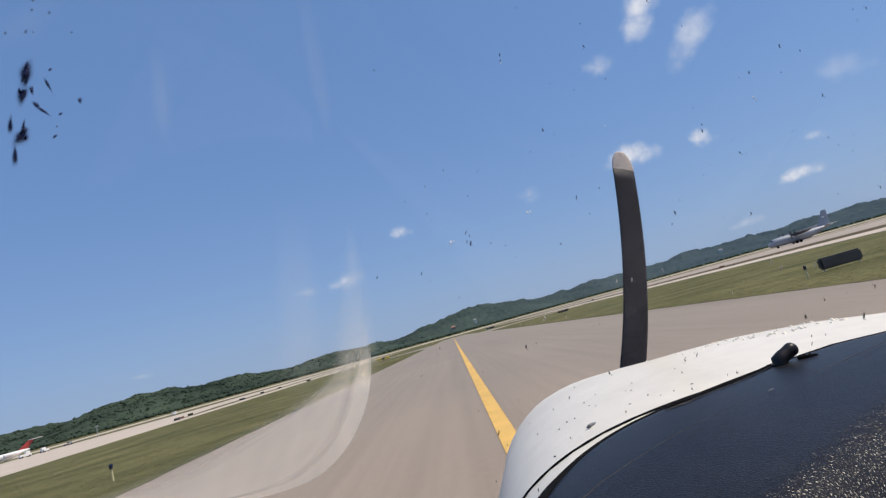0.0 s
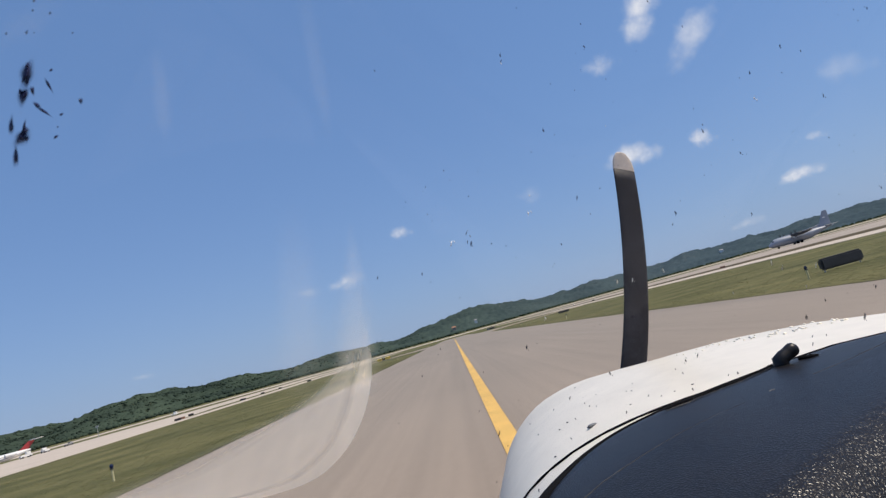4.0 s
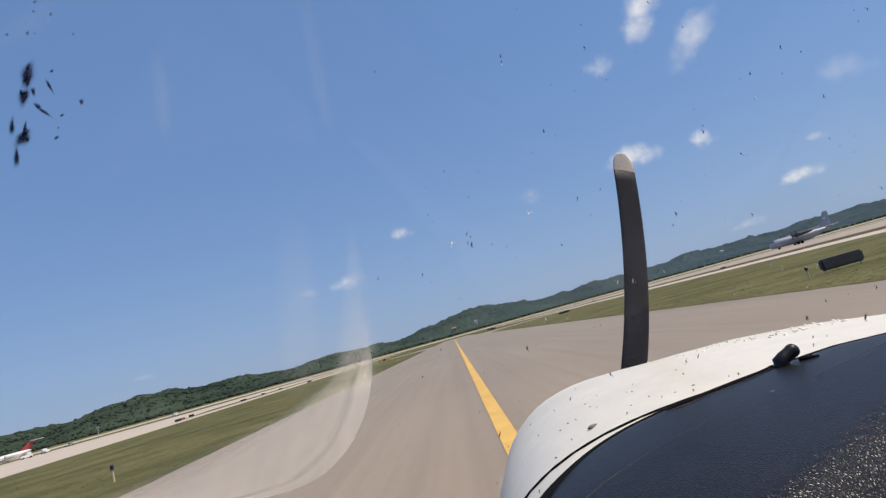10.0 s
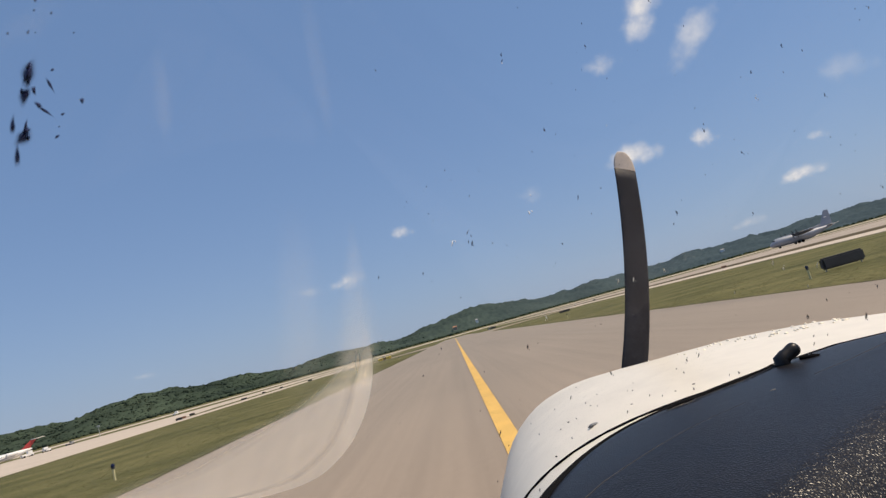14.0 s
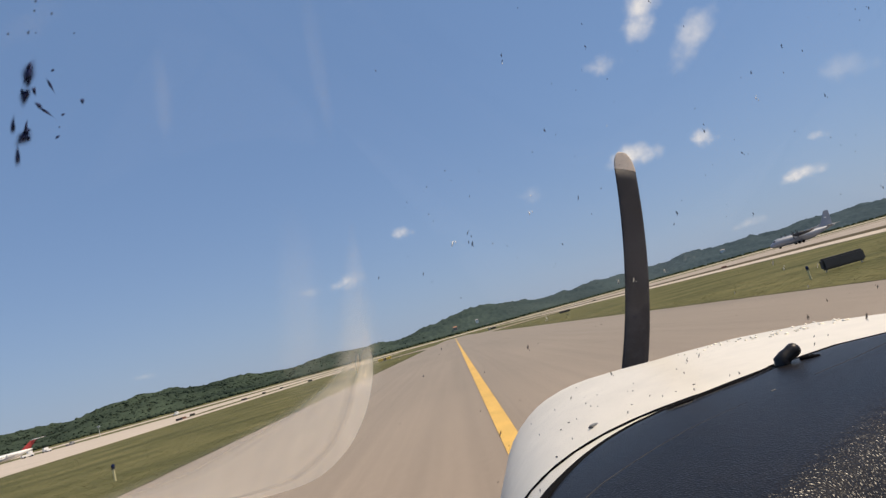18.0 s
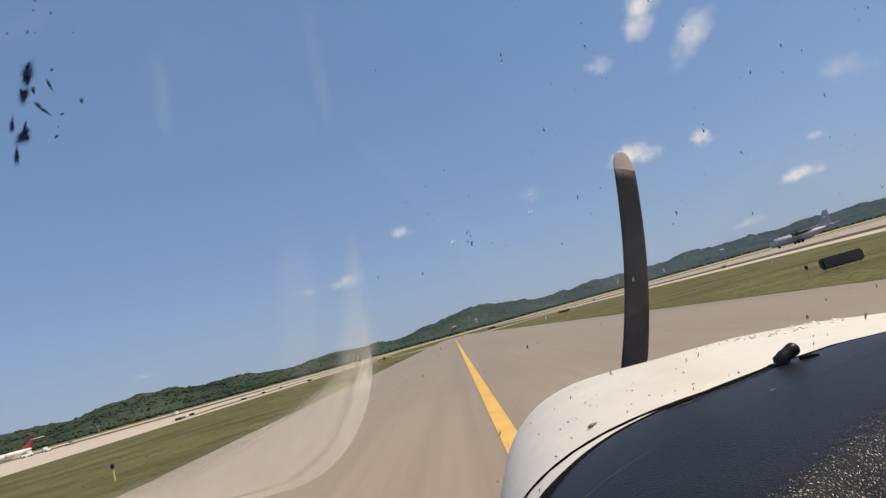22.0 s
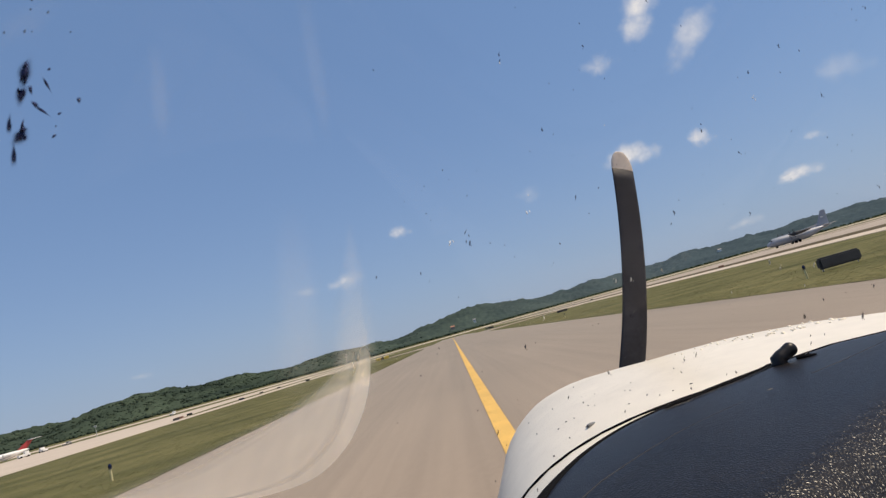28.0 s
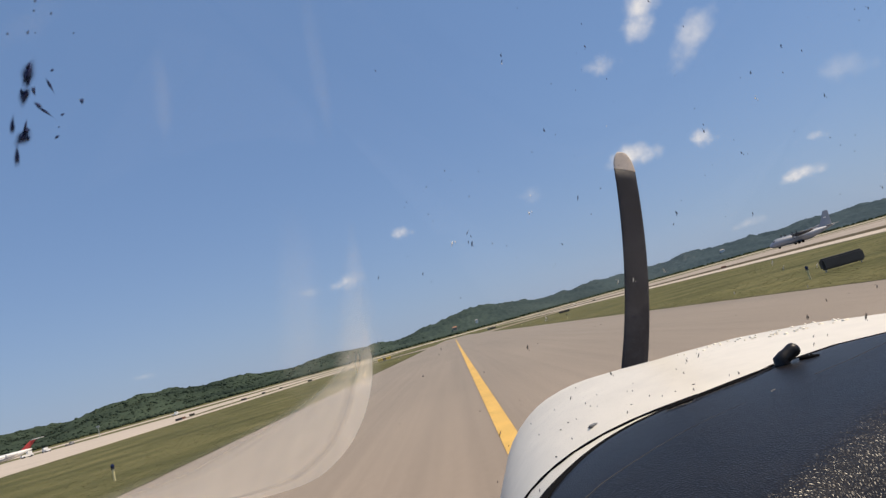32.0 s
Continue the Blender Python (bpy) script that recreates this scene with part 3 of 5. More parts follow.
def on_nose(u, w):
    """Where the line of sight with these slopes first meets the cowling."""
    for i in range(400):
        y = 0.64 + 1.38 * i / 400
        top, half = np.interp(y, [n[0] for n in NOSE], [n[1] for n in NOSE]), np.interp(y, [n[0] for n in NOSE], [n[2] for n in NOSE])
        if abs((u * y - AXIS) / half) ** POWER + max(0.0, (w * y - top + RISE) / RISE) ** POWER < 1:
            return Vector(at_eye(u * y, y, w * y))


p = on_nose(0.182, -0.2007)
for name, lift, wide, long_, mat, label in (("latch", 0.0005, 0.0105, 0.0046, DARK, "small worn steel cowling latch"), ("latch_face", 0.0022, 0.0080, 0.0030, GREY, "dull grey latch face")):
    bm = bmesh.new()
    bmesh.ops.create_uvsphere(bm, u_segments=14, v_segments=8, radius=1, matrix=Matrix.Translation(p + Vector((0, 0, lift))) @ Matrix.Rotation(radians(24), 4, "Z") @ Matrix.Diagonal((wide, long_, 0.0018, 1)))
    part(name, bm, mat, cowl, label, True)
rnd = random.Random(8)
for k in range(16):
    p = on_nose(rnd.uniform(0.10, 0.55), rnd.uniform(-0.26, -0.15))
    if p:
        bm = bmesh.new()
        bmesh.ops.create_icosphere(bm, subdivisions=1, radius=1, matrix=Matrix.Translation(p) @ Matrix.Diagonal((0.0011 + 0.0015 * rnd.random(), 0.0018 + 0.002 * rnd.random(), 0.0008, 1)))
        part("oil_speck", bm, CHITIN, cowl)
bm = bmesh.new()
rnd = random.Random(5)
for k in range(56):
    f = rnd.random()
    p = on_nose(0.30 + 0.34 * f, -0.1185 - 0.0215 * f - 0.009 * rnd.random() ** 1.8)
    if p:
        bmesh.ops.create_icosphere(bm, subdivisions=1, radius=1, matrix=Matrix.Translation(p) @ Matrix.Diagonal((0.0013 + 0.0036 * rnd.random() ** 2, 0.0026 + 0.005 * rnd.random(), 0.003, 1)))
# opaque pale cream stands in for the sun's glints on the drops
tagged(part("water_drops", bm, material("drop_glint_cream", (0.97, 0.89, 0.73), 0.35, vary=0.02), cowl, "drops along the top of the cowling, glints painted in cream", True), kind="stuff")

# fuselage below and behind the windows, wheels
BELLY = [(0.62, -0.16, 0.56, -0.80), (0.0, -0.15, 0.66, -0.82), (-1.0, -0.15, 0.68, -0.82), (-2.2, -0.10, 0.55, -0.70), (-4.2, 0.0, 0.16, -0.35)]


def belly_ring(y, sill, half, low, n=24):
    pts = [at_eye(AXIS + half * math.cos(math.pi * k / n), y, sill - (sill - low) * math.sin(math.pi * k / n) ** 0.7) for k in range(n + 1)]
    return pts


part("fuselage", lofted([belly_ring(*r) for r in BELLY], closed=False), WHITE, aircraft, "cream-white fuselage sides and belly", True)
for x, y in ((AXIS, ROLLED + 1.7), (AXIS - 1.2, ROLLED - 0.6), (AXIS + 1.2, ROLLED - 0.6)):
    wheel = part("wheel", tubed([(x - 0.07, y, 0.19), (x - 0.05, y, 0.19), (x + 0.05, y, 0.19), (x + 0.07, y, 0.19)], [0.15, 0.19, 0.19, 0.15], sides=24), RUBBER, aircraft, "black rubber tyre", True)
    part("strut", tubed([(x, y, 0.19), (AXIS + (x - AXIS) * 0.35, y, 0.52)], 0.035), DULL_WHITE, wheel)

# cabin shell: a leaning oval of clear acrylic in front, plain walls and roof behind
OVAL = (AXIS, -0.5, 0.68, 1.36, -0.16, 0.40)


def shell(angle, z):
    """A place on the cabin's shell; angle from straight ahead, to the right."""
    k = 1 - 0.5 * (z - OVAL[4]) / (OVAL[5] - OVAL[4])
    return Vector(at_eye(OVAL[0] + OVAL[2] * k * math.sin(angle), OVAL[1] + OVAL[3] * k * math.cos(angle), z))


def on_screen(u, w, inset=0.0):
    """Where the line of sight with slopes u (right) and w (up) for one ahead meets the windshield."""
    lo, hi = 0.0, 2.0
    for _ in range(40):
        d = (lo + hi) / 2
        z = d * w
        k = 1 - 0.5 * (z - OVAL[4]) / (OVAL[5] - OVAL[4])
        out = k <= 0.02 or ((d * u - OVAL[0]) / (OVAL[2] * k)) ** 2 + ((d - OVAL[1]) / (OVAL[3] * k)) ** 2 > 1
        lo, hi = (lo, d) if out else (d, hi)
    d = lo - inset
    return Vector(at_eye(d * u, d, d * w))


FRONT = radians(118)
bm = bmesh.new()
loft(bm, [[shell(-FRONT + 2 * FRONT * i / 60, -0.16 + 0.56 * j / 14) for i in range(61)] for j in range(15)], closed=False)
windshield = part("windshield", bm, GLASS, aircraft, "clear acrylic windshield spattered with insects", True)
windshield.visible_shadow = False
bm = bmesh.new()
loft(bm, [[shell(FRONT + (2 * math.pi - 2 * FRONT) * i / 20, -0.16 + 0.56 * j / 6) for i in range(21)] for j in range(7)], closed=False)
part("cabin_wall", bm, DULL_WHITE, aircraft, "plain cabin wall", True)
bm = bmesh.new()
bm.faces.new([bm.verts.new(shell(2 * math.pi * i / 48, 0.40)) for i in range(48)])
part("cabin_roof", bm, DULL_WHITE, aircraft, "plain cabin roof")

# glareshield
def shield_edge():
    """The front rim of the glareshield in plan: it follows the windshield's foot, alike on both sides."""
    half = [(0.012, 0.40), (0.022, 0.47), (0.040, 0.520), (0.088, 0.598), (0.127, 0.645), (0.167, 0.680), (0.215, 0.709), (0.282, 0.742), (0.389, 0.783), (0.49, 0.806)]
    half = [(x * (1 - f) + x2 * f, y * (1 - f) + y2 * f) for (x, y), (x2, y2) in zip(half, half[1:]) for f in (0, 0.25, 0.5, 0.75)] + [half[-1]]
    for _ in range(3):
        half = [half[0]] + [((a[0] + 2 * b[0] + c[0]) / 4, (a[1] + 2 * b[1] + c[1]) / 4) for a, b, c in zip(half, half[1:], half[2:])] + [half[-1]]
    return half + [(2 * AXIS - x, y) for x, y in half[-2::-1]]


SHIELD_Z = -0.145


def shield_row(depth, z):
    """A line across the glareshield: depth 0 at the front rim, 1 at the edge towards the pilot, where it rolls down."""
    row = []
    for x, y in shield_edge():
        near = y + (0.315 - y) * depth
        row.append(at_eye(AXIS + (x - AXIS) * (1 - 0.03 * depth), near, SHIELD_Z + z - 0.16 * max(0.0, 0.72 + 0.30 * (x - 0.25) - near) ** 2 - 10.0 * max(0.0, 0.464 + 0.62 * (x - 0.25) - near) ** 2))
    return row


RIM = [(0.0, -0.024), (-0.004, -0.012), (0.0, -0.003), (0.012, 0.0), (0.05, 0.001), (0.1, 0.002), (0.15, 0.003), (0.22, 0.004)] + [(0.3 + 0.7 * k / 24, 0.005) for k in range(25)]
shield = part("glareshield", lofted([shield_row(d, z) for d, z in RIM], closed=False), VINYL, aircraft, "black grained vinyl glareshield, sun glinting on it", True)
edge = shield_edge()
WELT = material("worn_welt", (0.030, 0.030, 0.033), 0.8, vary=0.5, scale=60)


def along(places, steps, z):
    """A smooth line over the glareshield through places in plan."""
    n = len(places)
    xs, ys = [p[0] for p in places], [p[1] for p in places]
    return [at_eye(float(np.interp(k, range(n), xs)), float(np.interp(k, range(n), ys)), z) for k in [i * (n - 1) / steps for i in range(steps + 1)]]


part("welt", tubed(along([(0.060, 0.456), (0.082, 0.483), (0.108, 0.507), (0.142, 0.536), (0.182, 0.566), (0.224, 0.590), (0.264, 0.608)], 30, SHIELD_Z + 0.0055), [0.00045 - 0.000010 * i for i in range(31)], sides=6), WELT, shield, "thin worn welt in the vinyl")
part("welt", tubed(along([(0.36, 0.6466), (0.414, 0.668), (0.488, 0.7054)], 12, SHIELD_Z + 0.0052), 0.0004, sides=6), WELT, shield, "thin worn welt in the vinyl")
bm = bmesh.new()
bmesh.ops.create_icosphere(bm, subdivisions=2, radius=1, matrix=Matrix.Translation(at_eye(0.3024, 0.6273, SHIELD_Z + 0.0053)) @ Matrix.Rotation(radians(20), 4, "Z") @ Matrix.Diagonal((0.0042, 0.0016, 0.0005, 1)))
part("scuff", bm, material("pale_scuff", (0.10, 0.10, 0.10), 0.8), shield, "small pale scuff on the vinyl", True)
# seal thickened to stand in for the shadow along the rim
part("rim_seal", tubed([at_eye(x, y + 0.006, SHIELD_Z - 0.006) for x, y in edge[2:-2]], 0.0056, sides=8), RUBBER, shield, "dark rubber seal along the glareshield's rim, thickened for its shadow", True)
part("instrument_panel", boxed(AXIS - 0.45, AXIS + 0.45, ROLLED + 0.325, ROLLED + 0.345, EYE - 0.70, EYE - 0.46, bevel=0.006), BLACK, aircraft)

# the knob on the rim
def eye_point(u, w, y):
    return Vector(at_eye(u * y, y, w * y))


KNOB = material("matt_black_rubber", (0.010, 0.010, 0.012), 0.42, vary=0.2, scale=30, spec=0.3)
low_end, high_end = eye_point(0.5085, -0.1815, 0.765), eye_point(0.5375, -0.1690, 0.765)
bm = bmesh.new()
tube(bm, [low_end + Vector((0.0035, 0, -0.016)), low_end + Vector((0.003, 0, -0.008))] + [low_end + (high_end - low_end) * f for f in (0.12, 0.35, 0.55, 0.75, 0.92, 1.06, 1.17, 1.25, 1.29)], [0.0090, 0.0096, 0.0094, 0.0087, 0.0082, 0.0085, 0.0089, 0.0085, 0.0070, 0.0044, 0.001], sides=20)
part("knob", bm, KNOB, aircraft, "small black rubber knob at the windshield's foot", True)
FLAP = [(0.2035, 0.6805), (0.2261, 0.6885), (0.2387, 0.6900), (0.2585, 0.7030), (0.2892, 0.7140), (0.3184, 0.7250), (0.3648, 0.7530), (0.392, 0.770)]
for sink, thick, seed in ((0.0, 0.0010, 1), (-0.009, 0.0014, 5), (-0.017, 0.0020, 9), (-0.024, 0.0016, 3)):
    row = [(x - 0.5 * sink, y - sink) for x, y in FLAP]
    part("sealant", tubed(along(row, 36, SHIELD_Z + 0.001), [thick * (0.35 + 1.1 * abs(noise.noise((i * 0.45, seed, 1)))) * min(1.0, 0.25 + min(i, 36 - i) / 6) for i in range(37)], sides=6), KNOB if seed == 5 else RUBBER, aircraft, "lumpy black sealant bead", True)
part("sealant", tubed(along([(0.414, 0.765), (0.424, 0.759), (0.436, 0.757)], 8, SHIELD_Z + 0.002), [0.002, 0.004, 0.003, 0.0045, 0.003, 0.004, 0.0025, 0.002, 0.001], sides=6), RUBBER, aircraft, "lumpy black sealant bead", True)

# propeller at rest, one blade up
HUB = Vector(at_eye(AXIS + 0.01, 2.16, -0.42))
prop = part("propeller", tubed([HUB + Vector((0, -0.1, 0)), HUB, HUB + Vector((0, 0.12, 0)), HUB + Vector((0, 0.25, 0)), HUB + Vector((0, 0.3, 0))], [0.12, 0.14, 0.12, 0.06, 0.005], sides=20), BLADE_BLACK, aircraft, "dark two-bladed propeller standing still", True)


def blade(turn, r0, r1, n=22):
    """A thin twisted blade with a rounded tip; its slight sweep is shaped to fit the camera's view."""
    m = Matrix.Translation(HUB) @ Matrix.Rotation(radians(turn), 4, "Y")
    rings = []
    for i in range(n + 1):
        f = (r0 + (r1 - r0) * i / n)
        r = 0.96 * f
        chord = 0.060 * (1 - 0.30 * f) * (1 if f < 0.93 else math.sqrt(max(0.02, 1 - ((f - 0.93) / 0.075) ** 2)))
        thick = 0.011 * (1 - 0.6 * f)
        sweep = 0.035 - 0.175 * max(0, f - 0.25) ** 1.8 
        tw = radians(24 - 14 * f)
        ring = []
        for k in range(12):
            a = 2 * math.pi * k / 12
            cx, cy = chord * math.cos(a), thick * math.sin(a)
            ring.append(m @ Vector((sweep + cx * math.cos(tw) - cy * math.sin(tw), cx * math.sin(tw) + cy * math.cos(tw), r)))
        rings.append(ring)
    return lofted(rings)


for turn in (22.0, 202.0):
    bl = part("blade", blade(turn, 0.06, 0.93), BLADE_BLACK, prop, "matt black propeller blade", True)
    part("blade_tip", blade(turn, 0.93, 1.0), BLADE_TIP, prop, "pale painted blade tip", True)

# insect remains on the windshield: sight slopes right and up, half width and half length in slope, lean
REMAINS = [(-0.624, 0.661, 0.0125, 0.023, 0.27), (-0.636, 0.622, 0.0105, 0.016, 0.2), (-0.618, 0.627, 0.004, 0.009, 0.0), (-0.615, 0.597, 0.0045, 0.007, -0.5), (-0.604, 0.582, 0.0035, 0.013, -0.9),
           (-0.651, 0.546, 0.013, 0.013, 0.3), (-0.644, 0.563, 0.004, 0.012, 0.3), (-0.667, 0.570, 0.0048, 0.016, 0.2), (-0.667, 0.512, 0.0055, 0.017, 0.15), (-0.588, 0.631, 0.003, 0.014, -0.25),
           (-0.579, 0.657, 0.0035, 0.003, 0.3), (-0.537, 0.584, 0.0036, 0.006, 0.0), (-0.575, 0.568, 0.0032, 0.003, 0.3), (-0.592, 0.529, 0.004, 0.003, 0.3)]
HIGH = [(-0.587, 0.801, 4), (-0.562, 0.768, 4), (-0.592, 0.783, 3), (-0.610, 0.743, 4.5), (-0.647, 0.750, 4), (-0.528, 0.718, 3), (-0.597, 0.738, 2.5), (-0.585, 0.547, 2.6)]
FLECKS = [(0.373, 0.480, 2), (0.366, 0.436, 3), (0.385, 0.367, 1.5), (0.503, 0.489, 2.5), (0.548, 0.425, 2), (0.634, 0.308, 2.6), (0.689, 0.293, 2), (0.703, 0.342, 3), (0.735, 0.323, 2.2), (0.878, 0.368, 2.4),
          (0.854, 0.350, 1.8), (0.854, 0.372, 1.5), (0.744, 0.233, 2.8), (0.522, 0.240, 2.2), (0.519, 0.228, 3), (0.569, 0.173, 2.4), (0.564, 0.199, 1.2), (0.670, 0.185, 1.3), (0.726, 0.158, 1.8), (0.738, 0.140, 1.3),
          (0.758, 0.123, 1.3), (0.780, 0.050, 2.4), (0.314, 0.178, 1.7), (0.287, 0.245, 1.3), (0.495, 0.152, 1.2), (0.271, 0.173, 3.0)]
FLECKS_MID = [(0.270, 0.542, 1.5), (0.216, 0.461, 3), (0.214, 0.450, 2), (-0.010, 0.495, 2.2), (0.014, 0.475, 1.4), (0.250, 0.305, 3), (0.218, 0.273, 1.5), (0.061, 0.282, 1.6), (0.067, 0.262, 1.2), (0.118, 0.264, 1.5),
              (0.287, 0.385, 1.4), (0.069, 0.164, 2.2), (0.072, 0.144, 3.2), (0.067, 0.148, 2), (0.074, 0.157, 2), (0.106, 0.135, 1.6), (0.221, 0.102, 2), (0.350, 0.057, 2.6), (0.328, 0.040, 1.6), (0.200, 0.073, 1.5),
              (-0.018, 0.245, 1.5), (0.013, 0.214, 1.6), (0.090, 0.226, 1.4), (-0.098, 0.130, 2.2), (-0.023, 0.116, 2), (-0.012, 0.099, 1.2)]
FLECKS_LOW = [(0.551, 0.066, 2.6), (0.441, 0.120, 1.3), (0.415, 0.084, 1.8), (0.426, 0.102, 3.5), (0.505, 0.073, 1.4), (0.706, 0.058, 1.5), (0.619, -0.107, 2.3), (0.708, -0.108, 2.6), (0.578, -0.125, 2.6), (0.672, -0.150, 4.2),
              (0.299, -0.047, 2.4), (0.243, -0.046, 1.5), (0.114, -0.050, 3.6), (0.031, -0.172, 2.8), (0.033, -0.070, 1.6), (-0.067, -0.049, 1.6), (-0.026, -0.014, 2), (0.009, -0.129, 1.3), (-0.124, -0.113, 1.2), (-0.032, -0.022, 1.2),
              (0.233, -0.046, 1.2), (0.417, -0.058, 1.4), (0.465, -0.091, 1.2), (0.659, -0.106, 1.4)]
FLECKS_NOSE = [(0.159, -0.148, 2), (0.180, -0.162, 1.6), (0.128, -0.159, 1.5), (0.158, -0.182, 1.8), (0.092, -0.190, 1.6), (0.142, -0.210, 1.9), (0.197, -0.172, 1.3), (0.265, -0.152, 1.3), (0.252, -0.162, 1.4), (0.285, -0.178, 1.8),
               (0.305, -0.184, 1.6), (0.341, -0.149, 1.8), (0.351, -0.158, 2), (0.172, -0.134, 1.4), (0.084, -0.170, 1.6), (0.235, -0.127, 3), (0.242, -0.194, 2), (0.006, -0.244, 1.7), (0.039, -0.194, 1.4), (0.068, -0.274, 2),
               (0.384, -0.137, 2.4), (0.362, -0.140, 2.4), (0.438, -0.182, 3), (0.422, -0.181, 1.5), (0.358, -0.187, 2.2), (0.577, -0.158, 1.8), (0.573, -0.170, 2.2), (0.600, -0.162, 1.5), (0.580, -0.126, 2)]
# pale remains, with bright glints painted in as flecks
GLINTS = [(0.039, 0.153, 3), (0.045, 0.155, 2), (0.182, 0.169, 2.6), (0.187, 0.170, 2), (0.626, 0.261, 2.8), (0.629, 0.257, 2), (0.293, 0.015, 3), (0.319, 0.011, 2.6), (0.568, -0.038, 3), (0.554, -0.023, 3), (0.475, -0.055, 2),
          (0.597, -0.077, 2), (0.625, -0.047, 2.5), (0.213, 0.446, 2.2), (0.374, 0.013, 2.4), (0.158, -0.011, 3), (0.211, -0.002, 2), (0.358, 0.283, 1.4), (0.193, 0.199, 1.8)]


def splat(u, w, a, b, mat, seed, slant=None, soft=False):
    """A lumpy dried fleck that lies on the acrylic, thin at its rim."""
    rnd = random.Random(seed)
    bm = bmesh.new()
    col = bm.loops.layers.color.new("thick")
    n = 20 if soft else 12
    tilt = 0.27 + rnd.uniform(-0.45, 0.3) if slant is None else slant
    rings, weight = [], {}
    for reach, lift, thick in ((1.6, 0.0012, 0.0), (1.2, 0.0015, 0.2), (0.85, 0.0020, 0.62), (0.55, 0.0026, 0.95), (0.3, 0.003, 1.0)) if soft else ((1.3, 0.0015, 0.0), (0.85, 0.0022, 0.8), (0.5, 0.003, 1.0)):
        ring = []
        for k in range(n):
            t = 2 * math.pi * k / n
            r = reach * (0.90 + (0.45 if soft else 0.6) * noise.noise((math.cos(t) * 0.9 + seed * 2.7, math.sin(t) * 0.9, seed * 0.9)))
            du, dw = a * r * math.cos(t), b * r * math.sin(t)
            ring.append(bm.verts.new(on_screen(u + du + dw * tilt, w + dw, lift)))
            weight[ring[-1]] = thick
        rings.append(ring)
    mid = bm.verts.new(on_screen(u, w, 0.0035))
    weight[mid] = 1.0
    for k in range(n):
        j = (k + 1) % n
        for p, q in zip(rings, rings[1:]):
            bm.faces.new((p[k], p[j], q[j], q[k]))
        bm.faces.new((rings[-1][k], rings[-1][j], mid))
    for f in bm.faces:
        for lp in f.loops:
            x = weight[lp.vert]
            lp[col] = (x, x, x, 1)
    part("bug_splat", bm, mat, windshield)


for i, (u, w, a, b, lean) in enumerate(REMAINS):
    splat(u, w, 1.2 * a, 1.15 * b, CRUST, i, lean, True)
    # thicker lumps within the largest
    if a > 0.009:
        for k in range(4):
            rnd = random.Random(500 + i * 5 + k)
            splat(u + rnd.uniform(-0.6, 0.6) * a, w + rnd.uniform(-0.8, 0.8) * b, a * rnd.uniform(0.3, 0.6), b * rnd.uniform(0.3, 0.6), CRUST, 700 + i * 5 + k, lean + rnd.uniform(-0.3, 0.3), True)
for i, (u, w, size) in enumerate(HIGH):
    splat(u, w, 0.0009 * size, 0.0010 * size, THIN_RESIDUE, 60 + i, 0.1, True)
for k, (mat, places) in enumerate(((RESIDUE, FLECKS), (RESIDUE, FLECKS_MID), (RESIDUE, FLECKS_LOW), (RESIDUE, FLECKS_NOSE), (PALE_RESIDUE_GLINT, GLINTS))):
    for i, (u, w, size) in enumerate(places):
        rnd = random.Random(200 + 100 * k + i)
        long_ = rnd.uniform(1.3, 2.4) if size < 2 else rnd.uniform(1.9, 3.2)
        splat(u, w, 0.00052 * size, 0.00052 * size * long_, mat, 200 + 100 * k + i)
        # a crumb or a leg beside the larger ones
        if size >= 2.4:
            splat(u + rnd.uniform(-0.003, 0.003), w + rnd.choice((-1, 1)) * 0.0014 * size, 0.0006, 0.0013, mat, 900 + 100 * k + i)
rnd = random.Random(11)
for k in range(70):
    u, w = rnd.uniform(-0.05, 0.85), rnd.uniform(-0.16, 0.5)
    size = 0.0004 + 0.0005 * rnd.random() ** 2
    splat(u, w, size, size * rnd.uniform(1, 2.4), THIN_RESIDUE, 1000 + k)


def streak(points, widths, thick):
    """A pale mark on the acrylic, for dried wash and painted reflections, thin at its rims; points in sight slopes."""
    bm = bmesh.new()
    col = bm.loops.layers.color.new("thick")
    rows, weight = [], {}
    cols = 8
    for i, (u, w) in enumerate(points):
        p0, p1 = points[max(i - 1, 0)], points[min(i + 1, len(points) - 1)]
        d = Vector((p1[0] - p0[0], p1[1] - p0[1])).normalized()
        n = Vector((-d.y, d.x))
        row = []
        for c in range(cols + 1):
            f = 2 * c / cols - 1
            v = bm.verts.new(on_screen(u + n.x * f * widths[i], w + n.y * f * widths[i], 0.0025))
            weight[v] = (1 - f * f) * (0.0 if i in (0, len(points) - 1) and len(points) > 2 else 1) * thick
            row.append(v)
        rows.append(row)
    for a, b in zip(rows, rows[1:]):
        for c in range(cols):
            f = bm.faces.new((a[c], a[c + 1], b[c + 1], b[c]))
            for lp in f.loops:
                x = weight[lp.vert]
                lp[col] = (x, x, x, 1)
    ob = part("dried_streak", bm, STREAK, windshield, "faint pale streak on the acrylic, wash and painted reflection", True)
    ob.visible_shadow = False


